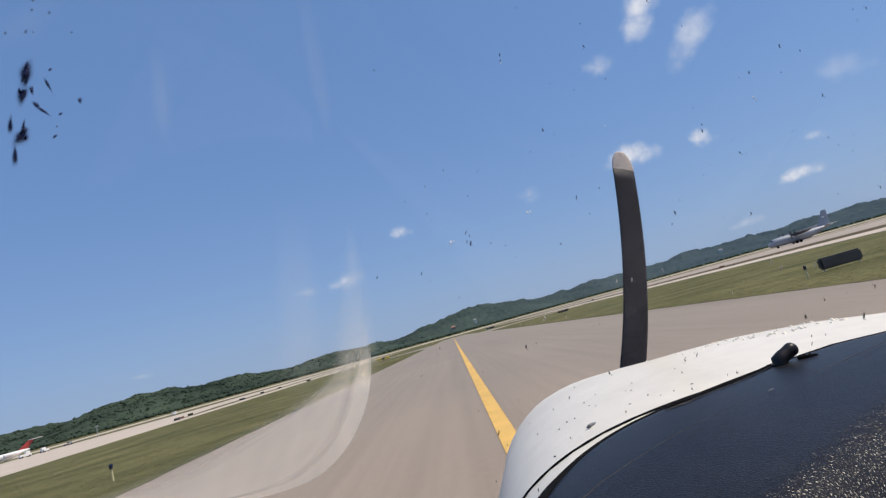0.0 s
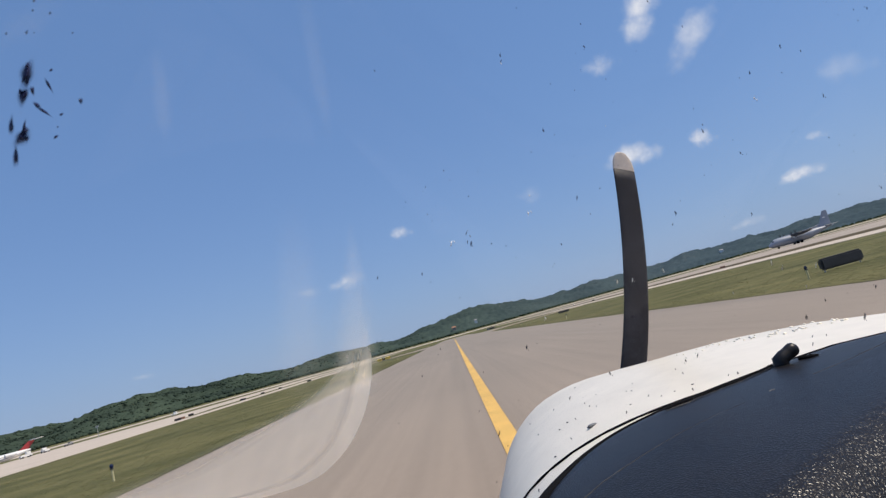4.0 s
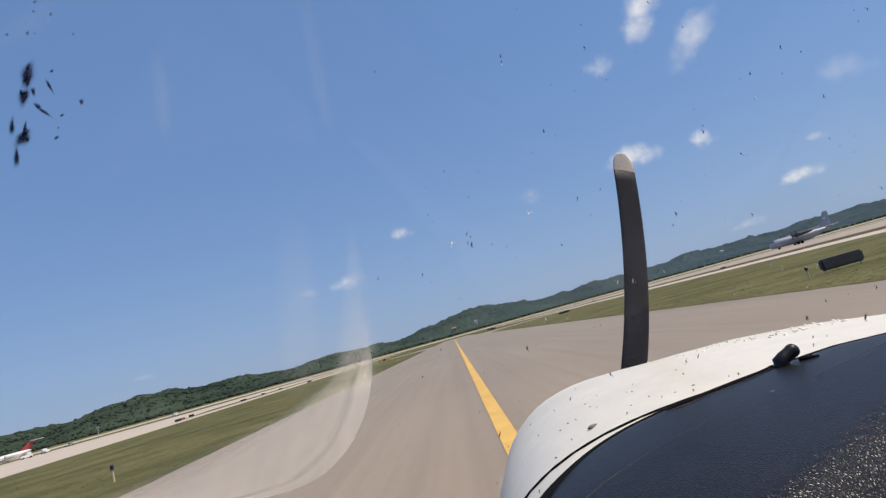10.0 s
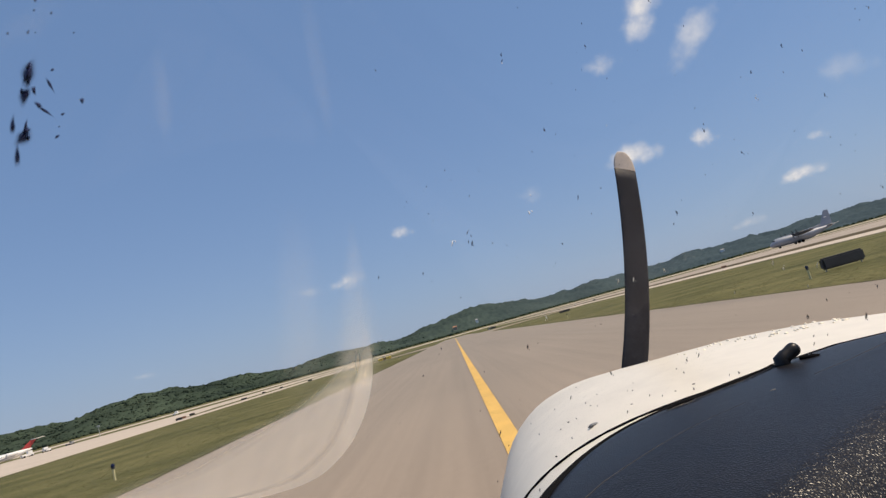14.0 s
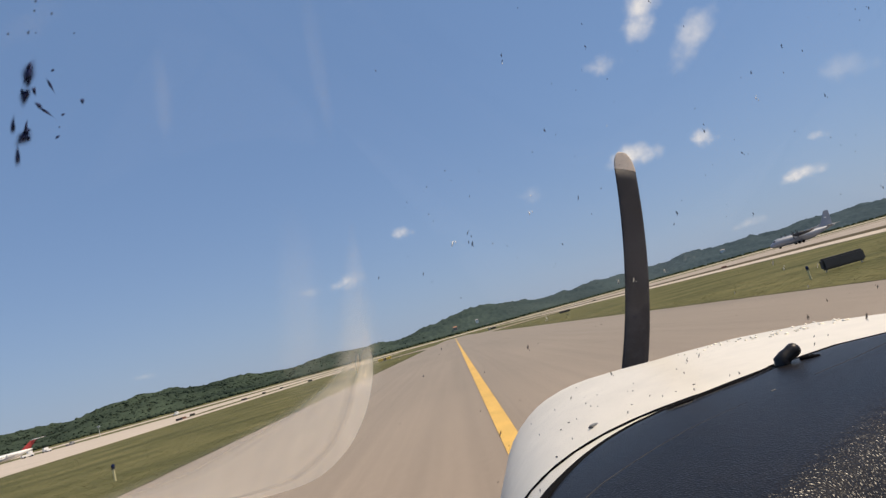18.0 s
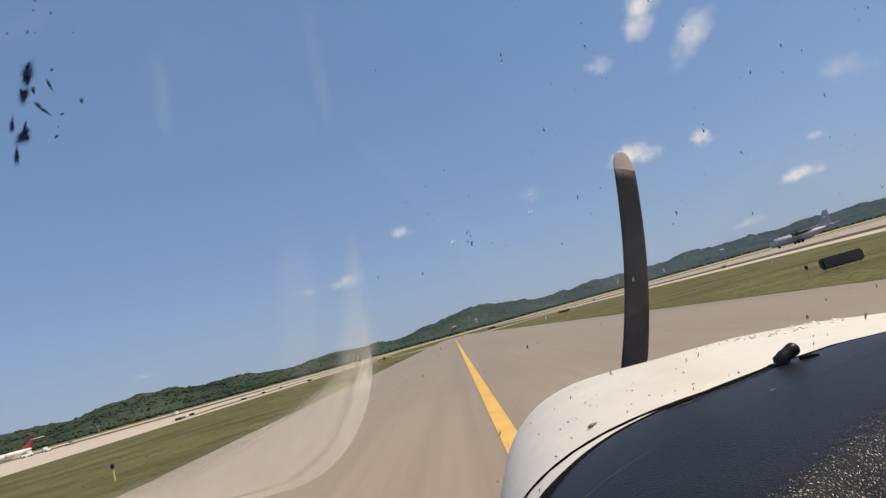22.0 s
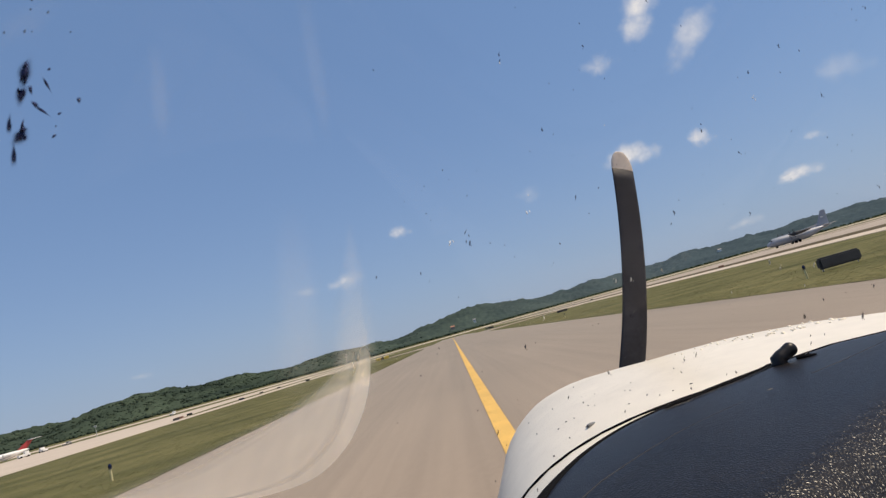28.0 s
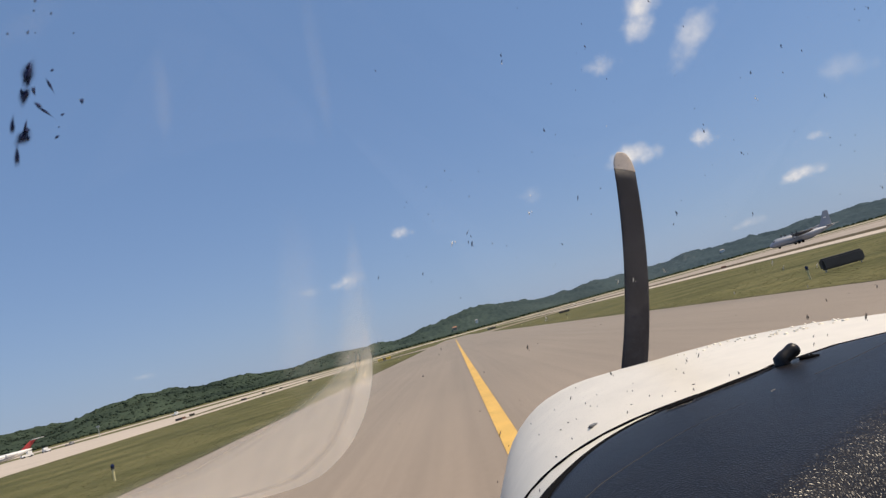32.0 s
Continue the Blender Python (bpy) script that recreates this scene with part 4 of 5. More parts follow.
streak([(-0.090, 0.78), (-0.1086, 0.54), (-0.114, 0.47), (-0.123, 0.38)], [0.02, 0.022, 0.018, 0.010], 0.4)
streak([(-0.383, 0.66), (-0.390, 0.58), (-0.398, 0.51), (-0.405, 0.47)], [0.012, 0.020, 0.022, 0.01], 0.4)
# reflection painted as pale film, its far side fitted to the pavement in view
VEIL_EDGE = [(-0.1204, 0.2301), (-0.1321, 0.1113), (-0.1369, 0.0336), (-0.1439, -0.0129), (-0.1598, -0.0564), (-0.1846, -0.0968), (-0.2207, -0.1335), (-0.2723, -0.1608), (-0.3358, -0.1683), (-0.4106, -0.1644), (-0.50, -0.15)]
VEIL_FAR = [(-0.150, 0.235), (-0.175, 0.125), (-0.190, 0.045), (-0.225, -0.012), (-0.29, -0.038), (-0.37, -0.056), (-0.45, -0.069), (-0.52, -0.08), (-0.58, -0.088), (-0.64, -0.095), (-0.71, -0.10)]


def rounded(line, k, t):
    """A place on the smooth curve through a line's points, the share t past point k."""
    a, b, c, d = (line[min(max(k + i, 0), len(line) - 1)] for i in (-1, 0, 1, 2))
    return [0.5 * (2 * b[j] + (c[j] - a[j]) * t + (2 * a[j] - 5 * b[j] + 4 * c[j] - d[j]) * t * t + (3 * b[j] - a[j] - 3 * c[j] + d[j]) * t ** 3) for j in (0, 1)]


def veil():
    """A broad reflection painted as pale film, with a crisp bright outer rim, fading inwards and upwards."""
    bm = bmesh.new()
    col = bm.loops.layers.color.new("thick")
    rim = [(0.0, 0.0), (0.0015, 1.0), (0.011, 1.2), (0.026, 1.15), (0.035, 0.72), (0.048, 0.95)]
    inner = [(0.3, 0.92), (0.6, 0.85), (0.82, 0.55), (1.0, 0.0)]
    rows, weight = [], {}
    n = len(VEIL_EDGE) - 1
    steps = 40
    for i in range(steps + 1):
        f = i / steps * n
        k = min(int(f), n - 1)
        t = f - k
        e, g = rounded(VEIL_EDGE, k, t), rounded(VEIL_FAR, k, t)
        up = min(1.0, i / 14.0) ** 1.5
        row = []
        broad = math.hypot(g[0] - e[0], g[1] - e[1])
        thin = min(1.0, broad / 0.1)
        for c, wt in [(d * thin / broad, wt) for d, wt in rim] + [((0.048 * thin + (broad - 0.048 * thin) * share) / broad, wt) for share, wt in inner]:
            v = bm.verts.new(on_screen(e[0] + (g[0] - e[0]) * c, e[1] + (g[1] - e[1]) * c, 0.0025))
            weight[v] = wt * up
            row.append(v)
        rows.append(row)
    for p, q in zip(rows, rows[1:]):
        for c in range(len(rim) + len(inner) - 1):
            f = bm.faces.new((p[c], p[c + 1], q[c + 1], q[c]))
            for lp in f.loops:
                x = weight[lp.vert]
                lp[col] = (x, x, x, 1)
    ob = part("wiped_film", bm, STREAK, windshield, "pale painted reflection with a curved rim on the acrylic", True)
    ob.visible_shadow = False


veil()
# fan and beams of the same reflection, painted as streaks
streak([(-0.118, 0.24), (-0.132, 0.17), (-0.150, 0.09), (-0.165, 0.02), (-0.172, -0.02), (-0.176, -0.06)], [0.006, 0.020, 0.038, 0.052, 0.050, 0.040], 0.62)
streak([(-0.21, 0.30), (-0.235, 0.15), (-0.255, 0.03), (-0.27, -0.05)], [0.03, 0.05, 0.06, 0.05], 0.5)
streak([(-0.53, 0.80), (-0.60, 0.76), (-0.68, 0.74)], [0.03, 0.04, 0.03], 0.35)


# ---- signs and lights beside the taxiway ----
def text_mesh(body, size, thick=0.006):
    c = bpy.data.curves.new("text", "FONT")
    c.body, c.size, c.extrude, c.align_x, c.align_y = body, size, thick, "CENTER", "CENTER"
    tmp = new("text", c)
    me = bpy.data.meshes.new_from_object(tmp.evaluated_get(bpy.context.evaluated_depsgraph_get()))
    bpy.data.objects.remove(tmp)
    return me


def lettering(body, size, m, mat, parent):
    bm = bmesh.new()
    bm.from_mesh(text_mesh(body, size))
    bmesh.ops.transform(bm, matrix=m, verts=bm.verts)
    return part("lettering", bm, mat, parent)


def arrow(x, z, s, way, y):
    bm = bmesh.new()
    box(bm, x - s * 0.5, x + s * 0.5, y - 0.004, y + 0.002, z - s * 0.08, z + s * 0.08)
    for k in (-1, 1):
        box(bm, -s * 0.28, s * 0.28, y - 0.0045, y + 0.002, -s * 0.08, s * 0.08, m=Matrix.Translation((x + way * s * 0.33, 0, z + k * s * 0.18)) @ Matrix.Rotation(radians(way * k * 42), 4, "Y"))
    return bm


def sign_panel(x0, x1, mat, parent, y=0.0, z0=0.15, z1=0.74):
    """One section of an airfield sign: a slightly bulged face in a box with rounded ends."""
    p = part("panel", boxed(x0, x1, y - 0.13, y + 0.10, z0, z1, bevel=0.06), mat, parent)
    for x in (x0 + 0.12, x1 - 0.12):
        part("leg", tubed([(x, y, -0.04), (x, y, z0 + 0.02)], 0.025), STEEL, parent)
    return p


def yellow_sign(place):
    s = base("direction_sign", (0, 0, 0), "yellow and black taxiway direction sign reading B6, C, C3", "sign")
    for x0, x1, mat, txt, way in ((-1.75, -0.55, SIGN_YELLOW, "B6", -1), (-0.52, 0.16, SIGN_BLACK, "C", 0), (0.19, 1.45, SIGN_YELLOW, "C3", 1)):
        p = sign_panel(x0, x1, mat, s)
        mid = (x0 + x1) / 2
        lettering(txt, 0.46, Matrix.Translation((mid - way * 0.16, -0.134, 0.445)) @ Matrix.Rotation(radians(90), 4, "X"), SIGN_BLACK if way else SIGN_YELLOW, p)
        if way:
            part("arrow", arrow(mid + way * 0.40, 0.445, 0.26, way, -0.132), SIGN_BLACK, p)
    s.matrix_basis = Matrix.Translation(place) @ Matrix.Rotation(radians(6), 4, "Z")
    return s


yellow_sign((-17.4, 150.5, 0))


def marker(x, y, mat, label):
    s = base("distance_marker", (x, y, -0.05), label, "sign", "low markers in the far grass")
    part("panel", boxed(x - 0.5, x + 0.5, y - 0.1, y + 0.1, 0.08, 0.42, bevel=0.05), mat, s)
    for dx in (-0.3, 0.3):
        part("leg", tubed([(x + dx, y, -0.05), (x + dx, y, 0.15)], 0.03), STEEL, s)


for x, y in ((-43.5, 98.0), (-50.5, 118.0), (-54.0, 170.0), (-51.5, 178.0), (-49.5, 142.0), (-47.0, 136.0), (-36.0, 150.0), (54.0, 178.0), (57.0, 240.0)):
    marker(x, y, SIGN_BLACK, "low dark marker board in the grass")
for x, y in ((-44.5, 101.5), (52.5, 118.0)):
    marker(x, y, ORANGE, "low orange marker board in the grass")


def black_sign(place, turn, long_, letter):
    s = base("location_sign", (0, 0, 0), "black taxiway sign with a white framed letter C" if letter else "dark back of a small taxiway sign", "sign")
    if letter:
        p = sign_panel(-long_ / 2, -long_ / 2 + 0.95, SIGN_BLACK, s)
        x = -long_ / 2 + 0.475
        lettering("C", 0.44, Matrix.Translation((x, -0.134, 0.445)) @ Matrix.Rotation(radians(90), 4, "X"), LETTER_WHITE, p)
        bm = bmesh.new()
        for a in (-1, 1):
            box(bm, x - 0.40, x + 0.40, -0.136, -0.128, 0.445 + a * 0.235 - 0.015, 0.445 + a * 0.235 + 0.015)
            box(bm, x + a * 0.40 - 0.015, x + a * 0.40 + 0.015, -0.1365, -0.1285, 0.21, 0.68)
        part("frame", bm, LETTER_WHITE, p)
        sign_panel(-long_ / 2 + 0.98, long_ / 2, SIGN_BLACK, s)
    else:
        sign_panel(-long_ / 2, long_ / 2, SIGN_BLACK, s, z0=0.03, z1=0.42)
    s.matrix_basis = Matrix.Translation(place) @ Matrix.Rotation(radians(turn), 4, "Z")
    return s


black_sign((15.6, 18.4, 0), -4, 2.9, True)
black_sign((13.25, 26.75, 0), 4, 1.55, False)
black_sign((-17.0, -14.0, 0), 5, 1.5, True)
black_sign((13.5, 215.0, 0), -4, 2.9, True)
black_sign((21.0, 117.0, 0), -6, 2.0, False)
black_sign((-24.0, 206.0, 0), 4, 2.0, False)


def edge_light():
    s = base("edge_light", (0, 0, 0), "yellow stake edge light with a dark lens, in the grass", "edge light", "lights along the taxiway")
    part("stake", tubed([(0, 0, -0.05), (0, 0, 0.34)], 0.028, sides=10), STAKE, s)
    part("collar", tubed([(0, 0, 0.34), (0, 0, 0.365), (0, 0, 0.375)], [0.05, 0.05, 0.035], sides=12), DARK, s)
    part("lens", tubed([(0, 0, 0.375), (0, 0, 0.40), (0, 0, 0.44), (0, 0, 0.47), (0, 0, 0.478)], [0.04, 0.05, 0.048, 0.03, 0.006], sides=12), BLUE_LENS, s, "dark blue glass lens", True)
    return s


lamp = edge_light()
lamp.matrix_basis = Matrix.Translation((-9.46, 22.7, -0.09))
for i in range(-4, 9):
    y = 22.7 + 40.0 * i
    for x, dy in ((-9.46, 0), (11.29, 2.85)):
        if (i or x > 0) and all(abs(y + dy - c) > 22 for c in CROSS):
            copy_thing(lamp, Matrix.Translation((x + 0.2 * noise.noise((i * 0.37, x, 0)), y + dy, -0.09)) @ Matrix.Rotation(radians(3 * noise.noise((i * 1.7, x, 5))), 4, "X"))


# ---- military transports ----
def round_ring(y, half, top, low, n=28):
    mid, r = (top + low) / 2, (top - low) / 2
    return [(half * math.cos(2 * math.pi * k / n), y, mid + r * math.sin(2 * math.pi * k / n)) for k in range(n)]


def foil(root, tip, chord0, chord1, thick, sweep, upright=False, dihedral=0.0, n=12):
    """A tapered wing or fin from root to tip (along x, or along z when upright)."""
    rings = []
    for f in (0.0, 0.5, 0.94, 1.0):
        span, chord = root + (tip - root) * f, (chord0 + (chord1 - chord0) * f) * (1.0 if f < 1 else 0.8)
        t = thick * chord * (1 if f < 1 else 0.4)
        ring = []
        for k in range(n):
            a = 2 * math.pi * k / n
            yy, tt = chord * 0.5 * math.cos(a) - sweep * f, t * 0.5 * math.sin(a) * (1 + 0.35 * math.cos(a))
            ring.append((tt, yy, span) if upright else (span, yy, tt + dihedral * f))
        rings.append(ring)
    return lofted(rings)


def shifted(bm, x, y, z):
    bmesh.ops.translate(bm, vec=(x, y, z), verts=bm.verts)
    return bm


def transport(place, heading, skin, flap, label):
    """A four-engined high-wing transport; built with its nose towards +y."""
    a = base("transport_aircraft", (0, 0, 0), label, "aircraft", "transports on the apron")
    body = [(15.0, 0.25, 2.3, 1.9), (14.7, 0.75, 2.75, 1.45), (14.0, 1.25, 3.3, 1.15), (13.0, 1.65, 4.1, 0.95), (12.0, 1.95, 4.65, 0.85), (10.5, 2.1, 4.85, 0.75), (6.0, 2.15, 4.9, 0.7), (-1.0, 2.15, 4.9, 0.7),
            (-4.0, 2.1, 4.9, 1.0), (-7.0, 1.9, 4.85, 2.0), (-10.0, 1.45, 4.75, 3.1), (-13.0, 0.75, 4.6, 3.9), (-14.6, 0.25, 4.5, 4.2)]
    fus = part("fuselage", lofted([round_ring(*r) for r in body]), skin, a, "", True)
    for k in range(5):
        part("cockpit_window", boxed(-0.28, 0.28, -0.03, 0.03, -0.24, 0.24, bevel=0.02, m=Matrix.Translation((1.55 * math.sin(radians(-60 + 30 * k)), 12.55 + 0.75 * math.cos(radians(-60 + 30 * k)), 3.85)) @ Matrix.Rotation(radians(60 - 30 * k), 4, "Z")), WINDOW_DARK, fus)
    part("fin", shifted(foil(4.6, 11.7, 5.6, 2.1, 0.10, 1.9, True), 0, -10.8, 0), skin, a, "tall tapered tail fin")
    part("fin_fillet", shifted(foil(4.5, 6.2, 5.5, 1.0, 0.07, 2.2, True), 0, -6.2, 0), skin, a)
    for s in (-1, 1):
        w = part("wing", shifted(foil(s * 1.2, s * 20.2, 4.9, 2.4, 0.13, 0.15, dihedral=0.5), 0, 1.0, 4.75), skin, a, "", True)
        for x0, x1 in ((2.4, 6.8), (7.2, 12.4), (12.8, 18.8)):
            part("flap", boxed(min(s * x0, s * x1), max(s * x0, s * x1), -0.55, 0.55, -0.05, 0.05, bevel=0.02, m=Matrix.Translation((0, -0.45 + 0.045 * (x0 + x1) / 2 - 0.5 + 0.02 * x0, 4.98 + 0.02 * x0)) @ Matrix.Rotation(radians(14), 4, "X")), flap, w, "paler wing flap")
        part("tailplane", shifted(foil(s * 0.3, s * 7.9, 3.4, 1.6, 0.11, 0.6), 0, -12.3, 4.75), flap, a, "", True)
        part("wheel_fairing", lofted([round_ring(y, h, t, l, 16) for y, h, t, l in ((6.0, 0.1, 1.7, 1.3), (4.8, 0.75, 2.2, 0.75), (1.0, 0.9, 2.3, 0.6), (-2.2, 0.75, 2.2, 0.8), (-3.6, 0.1, 1.7, 1.4))]), skin, a, "", True)
        ob = a.children[-1]
        ob.data.transform(Matrix.Translation((s * 2.0, 0, 0)))
        for y in (3.2, 1.4):
            part("wheel", tubed([(s * 2.2 - 0.25, y, 0.62), (s * 2.2 - 0.2, y, 0.62), (s * 2.2 + 0.2, y, 0.62), (s * 2.2 + 0.25, y, 0.62)], [0.5, 0.64, 0.64, 0.5], sides=18), RUBBER, a)
        for x in (4.9, 10.0):
            z = 4.55 + 0.025 * x
            eng = part("engine", lofted([round_ring(y, h, t, l, 16) for y, h, t, l in ((5.4, 0.42, z + 0.15, z - 0.75), (5.0, 0.62, z + 0.35, z - 1.0), (3.3, 0.75, z + 0.45, z - 1.2), (0.8, 0.62, z + 0.35, z - 0.9), (-1.6, 0.2, z, z - 0.4))]), NACELLE, a, "dark grey engine nacelle", True)
            eng.data.transform(Matrix.Translation((s * x, 0, 0)))
            part("spinner", tubed([(s * x, 5.4, z - 0.25), (s * x, 5.8, z - 0.25), (s * x, 6.1, z - 0.25)], [0.36, 0.28, 0.03], sides=14), DARK, eng, "", True)
            for k in range(6):
                m = Matrix.Translation((s * x, 5.6, z - 0.25)) @ Matrix.Rotation(radians(60 * k + 12), 4, "Y")
                part("propeller_blade", lofted([[m @ Vector((c * math.cos(t) + sw, 0.06 * math.sin(t) * c / 0.2, r)) for t in [2 * math.pi * q / 8 for q in range(8)]] for r, c, sw in ((0.25, 0.14, 0), (0.9, 0.26, 0.02), (1.5, 0.28, 0.05), (1.95, 0.22, 0.14), (2.06, 0.08, 0.18))]), BLADE_BLACK, eng, "curved black blade")
    for s in (-0.28, 0.28):
        part("wheel", tubed([(s - 0.12, 11.0, 0.48), (s + 0.12, 11.0, 0.48)], 0.48, sides=18), RUBBER, a)
    part("nose_leg", tubed([(0, 11.0, 0.48), (0, 11.0, 1.2)], 0.12), STEEL, a)
    bm = bmesh.new()
    box(bm, -0.30, -0.27, -12.0, -10.9, 8.3, 8.8)
    part("tail_emblem", bm, LETTER_WHITE, a, "pale patch on the fin")
    a.matrix_basis = Matrix.Translation(place) @ Matrix.Rotation(radians(-heading), 4, "Z")
    return a


transport((77.0, 73.5, -0.02), -10, GREY, FLAP_GREY, "dark grey four-engined transport aircraft parked on the apron")
# brighter light on the farther transports is put into a paler grey
transport((170.0, 281.5, -0.02), -78, PALE_GREY, FLAP_GREY, "light grey four-engined transport aircraft far across the apron")


transport((158.0, 170.0, -0.02), -74, PALE_GREY, FLAP_GREY, "light grey four-engined transport aircraft behind the dark one")


# ---- airliner, terminal and vehicles on the west apron ----
def airliner(place, heading):
    """A twin rear-engined airliner with a red T-tail; nose towards +y."""
    a = base("airliner", (0, 0, 0), "white rear-engined airliner with a red tail at the gate", "airliner")
    body = [(19.0, 0.15, 2.5, 2.2), (18.5, 0.7, 3.0, 1.7), (17.2, 1.3, 3.7, 1.2), (15.5, 1.65, 4.15, 0.98), (12.0, 1.7, 4.2, 0.95), (-8.0, 1.7, 4.2, 0.95), (-12.0, 1.5, 4.2, 1.5), (-15.5, 0.9, 4.1, 2.6), (-18.0, 0.2, 3.9, 3.3)]
    fus = part("fuselage", lofted([round_ring(*r) for r in body]), DULL_WHITE, a, "", True)
    for s in (-1, 1):
        for k in range(26):
            part("window", boxed(s * 1.69 - 0.03, s * 1.69 + 0.03, 13.0 - 0.8 * k - 0.13, 13.0 - 0.8 * k + 0.13, 2.85, 3.2), WINDOW_DARK, fus)
        part("wing", shifted(foil(s * 1.2, s * 15.5, 5.4, 1.5, 0.12, 5.5, dihedral=0.9), 0, -1.0, 1.5), PALE_GREY, a, "", True)
        e = part("engine", tubed([(s * 2.75, -6.2, 3.2), (s * 2.75, -6.8, 3.2), (s * 2.75, -9.5, 3.2), (s * 2.75, -11.3, 3.2)], [0.75, 0.9, 0.85, 0.5], sides=18), DULL_WHITE, a, "", True)
        part("pylon", boxed(min(s * 1.4, s * 2.2), max(s * 1.4, s * 2.2), -10.3, -7.3, 3.1, 3.35), DULL_WHITE, a)
        part("tailplane", shifted(foil(s * 0.1, s * 6.2, 3.4, 1.8, 0.13, 2.6), 0, -19.4, 7.85), DULL_WHITE, a, "pale tailplane on top of the fin", True)
        part("wheel", tubed([(s * 2.4 - 0.3, -1.8, 0.52), (s * 2.4 + 0.3, -1.8, 0.52)], 0.52, sides=16), RUBBER, a)
        part("leg", tubed([(s * 2.4, -1.8, 0.5), (s * 2.4, -1.8, 1.6)], 0.12), STEEL, a)
    part("fin", shifted(foil(3.7, 7.9, 4.4, 2.6, 0.08, 4.6, True), 0, -14.6, 0), RED, a, "red tail fin")
    part("wheel", tubed([(-0.25, 15.2, 0.4), (0.25, 15.2, 0.4)], 0.4, sides=16), RUBBER, a)
    part("leg", tubed([(0, 15.2, 0.4), (0, 15.2, 1.3)], 0.1), STEEL, a)
    a.matrix_basis = Matrix.Translation(place) @ Matrix.Rotation(radians(-heading), 4, "Z")
    return a


GATE = -141.0
airliner((-232.0, 298.0, -0.012), GATE)


def local(place, heading):
    return Matrix.Translation(place) @ Matrix.Rotation(radians(-heading), 4, "Z")


def jet_bridge(place, heading):
    a = base("jet_bridge", (0, 0, 0), "white box-shaped passenger boarding bridge on wheels", "jet bridge")
    part("cab", boxed(-2.2, 2.2, -2.4, 2.4, 3.2, 7.4, bevel=0.1), DULL_WHITE, a)
    part("cab_window", boxed(-1.6, 1.6, -2.46, -2.38, 4.6, 6.2), WINDOW_DARK, a)
    part("tunnel", boxed(-1.6, 1.6, 2.4, 26.0, 3.6, 6.8, bevel=0.08), DULL_WHITE, a)
    part("roof_unit", boxed(-1.0, 1.0, -1.0, 1.2, 7.4, 8.4, bevel=0.05), PALE_GREY, a)
    for x in (-1.2, 1.2):
        part("column", tubed([(x, 5, 0.4), (x, 5, 3.7)], 0.22), STEEL, a)
        part("wheel", tubed([(x - 0.25, 5, 0.5), (x + 0.25, 5, 0.5)], 0.5, sides=16), RUBBER, a)
    a.matrix_basis = local(place, heading)


def terminal(place, heading):
    a = base("terminal_building", (0, 0, 0), "long low white airport terminal with dark windows and a grey roof", "building")
    part("wall", boxed(-55, 55, -9, 9, 0, 6.5, bevel=0.1), DULL_WHITE, a)
    part("roof", boxed(-56, 56, -10, 10, 6.5, 7.3, bevel=0.1), PALE_GREY, a)
    for k in range(22):
        w = part("window", boxed(-53 + 4.9 * k, -50 + 4.9 * k, -9.08, -8.95, 3.4, 5.6), WINDOW_DARK, a)
        part("window", boxed(-53 + 4.9 * k, -50.6 + 4.9 * k, -9.08, -8.95, 0.3, 2.4), WINDOW_DARK, a)
    for k in range(5):
        part("roof_unit", boxed(-40 + 18 * k, -36 + 18 * k, -3, 1, 7.3, 9.0, bevel=0.1), PALE_GREY, a)
    a.matrix_basis = local(place, heading)


def vehicle(place, heading, mat, long_, high, label):
    a = base("service_vehicle", (0, 0, 0), label, "vehicle", "vehicles on the apron")
    part("body", boxed(-1.0, 1.0, -long_ / 2, long_ / 2, 0.45, high * 0.55, bevel=0.1), mat, a)
    part("cab", boxed(-0.95, 0.95, long_ * 0.05, long_ * 0.42, high * 0.5, high, bevel=0.12), mat, a)
    part("windscreen", boxed(-0.8, 0.8, long_ * 0.40, long_ * 0.43, high * 0.62, high * 0.92), WINDOW_DARK, a)
    for x in (-0.95, 0.95):
        for y in (-long_ * 0.32, long_ * 0.32):
            part("wheel", tubed([(x - 0.12, y, 0.4), (x + 0.12, y, 0.4)], 0.4, sides=14), RUBBER, a)
    a.matrix_basis = local(place, heading)


jet_bridge((-241.0, 278.5, -0.012), 200)
terminal((-266.0, 234.5, -0.012), 122)
for i, (x, y, hd, mat, lg, hi, lab) in enumerate(((-177, 262, 30, DULL_WHITE, 4.6, 2.6, "white box van parked behind the airliner"), (-171, 266, -60, DULL_WHITE, 4.0, 2.2, "white belt loader on the apron"),
                                                  (-186, 305, 20, ROOF, 4.0, 1.8, "grey car on the apron"), (-212, 262, 80, DULL_WHITE, 6.0, 2.8, "white catering lorry on the apron"),
                                                  (-222, 246, 40, PALE_GREY, 5.0, 2.2, "light grey pick-up on the apron"), (-228, 232, 10, DULL_WHITE, 4.6, 1.9, "white car beside the terminal"),
                                                  (-231, 216, 60, DARK, 4.6, 1.9, "dark car beside the terminal"), (-170, 388, 0, DULL_WHITE, 5.0, 2.4, "white van at the apron's far edge"), (96, 104, 30, DARK, 4.5, 2.0, "dark tug on the military apron"))):
    vehicle((x - 19 if x < 0 else x, y + 12 if x < 0 else y, -0.012), hd, mat, lg, hi, lab)


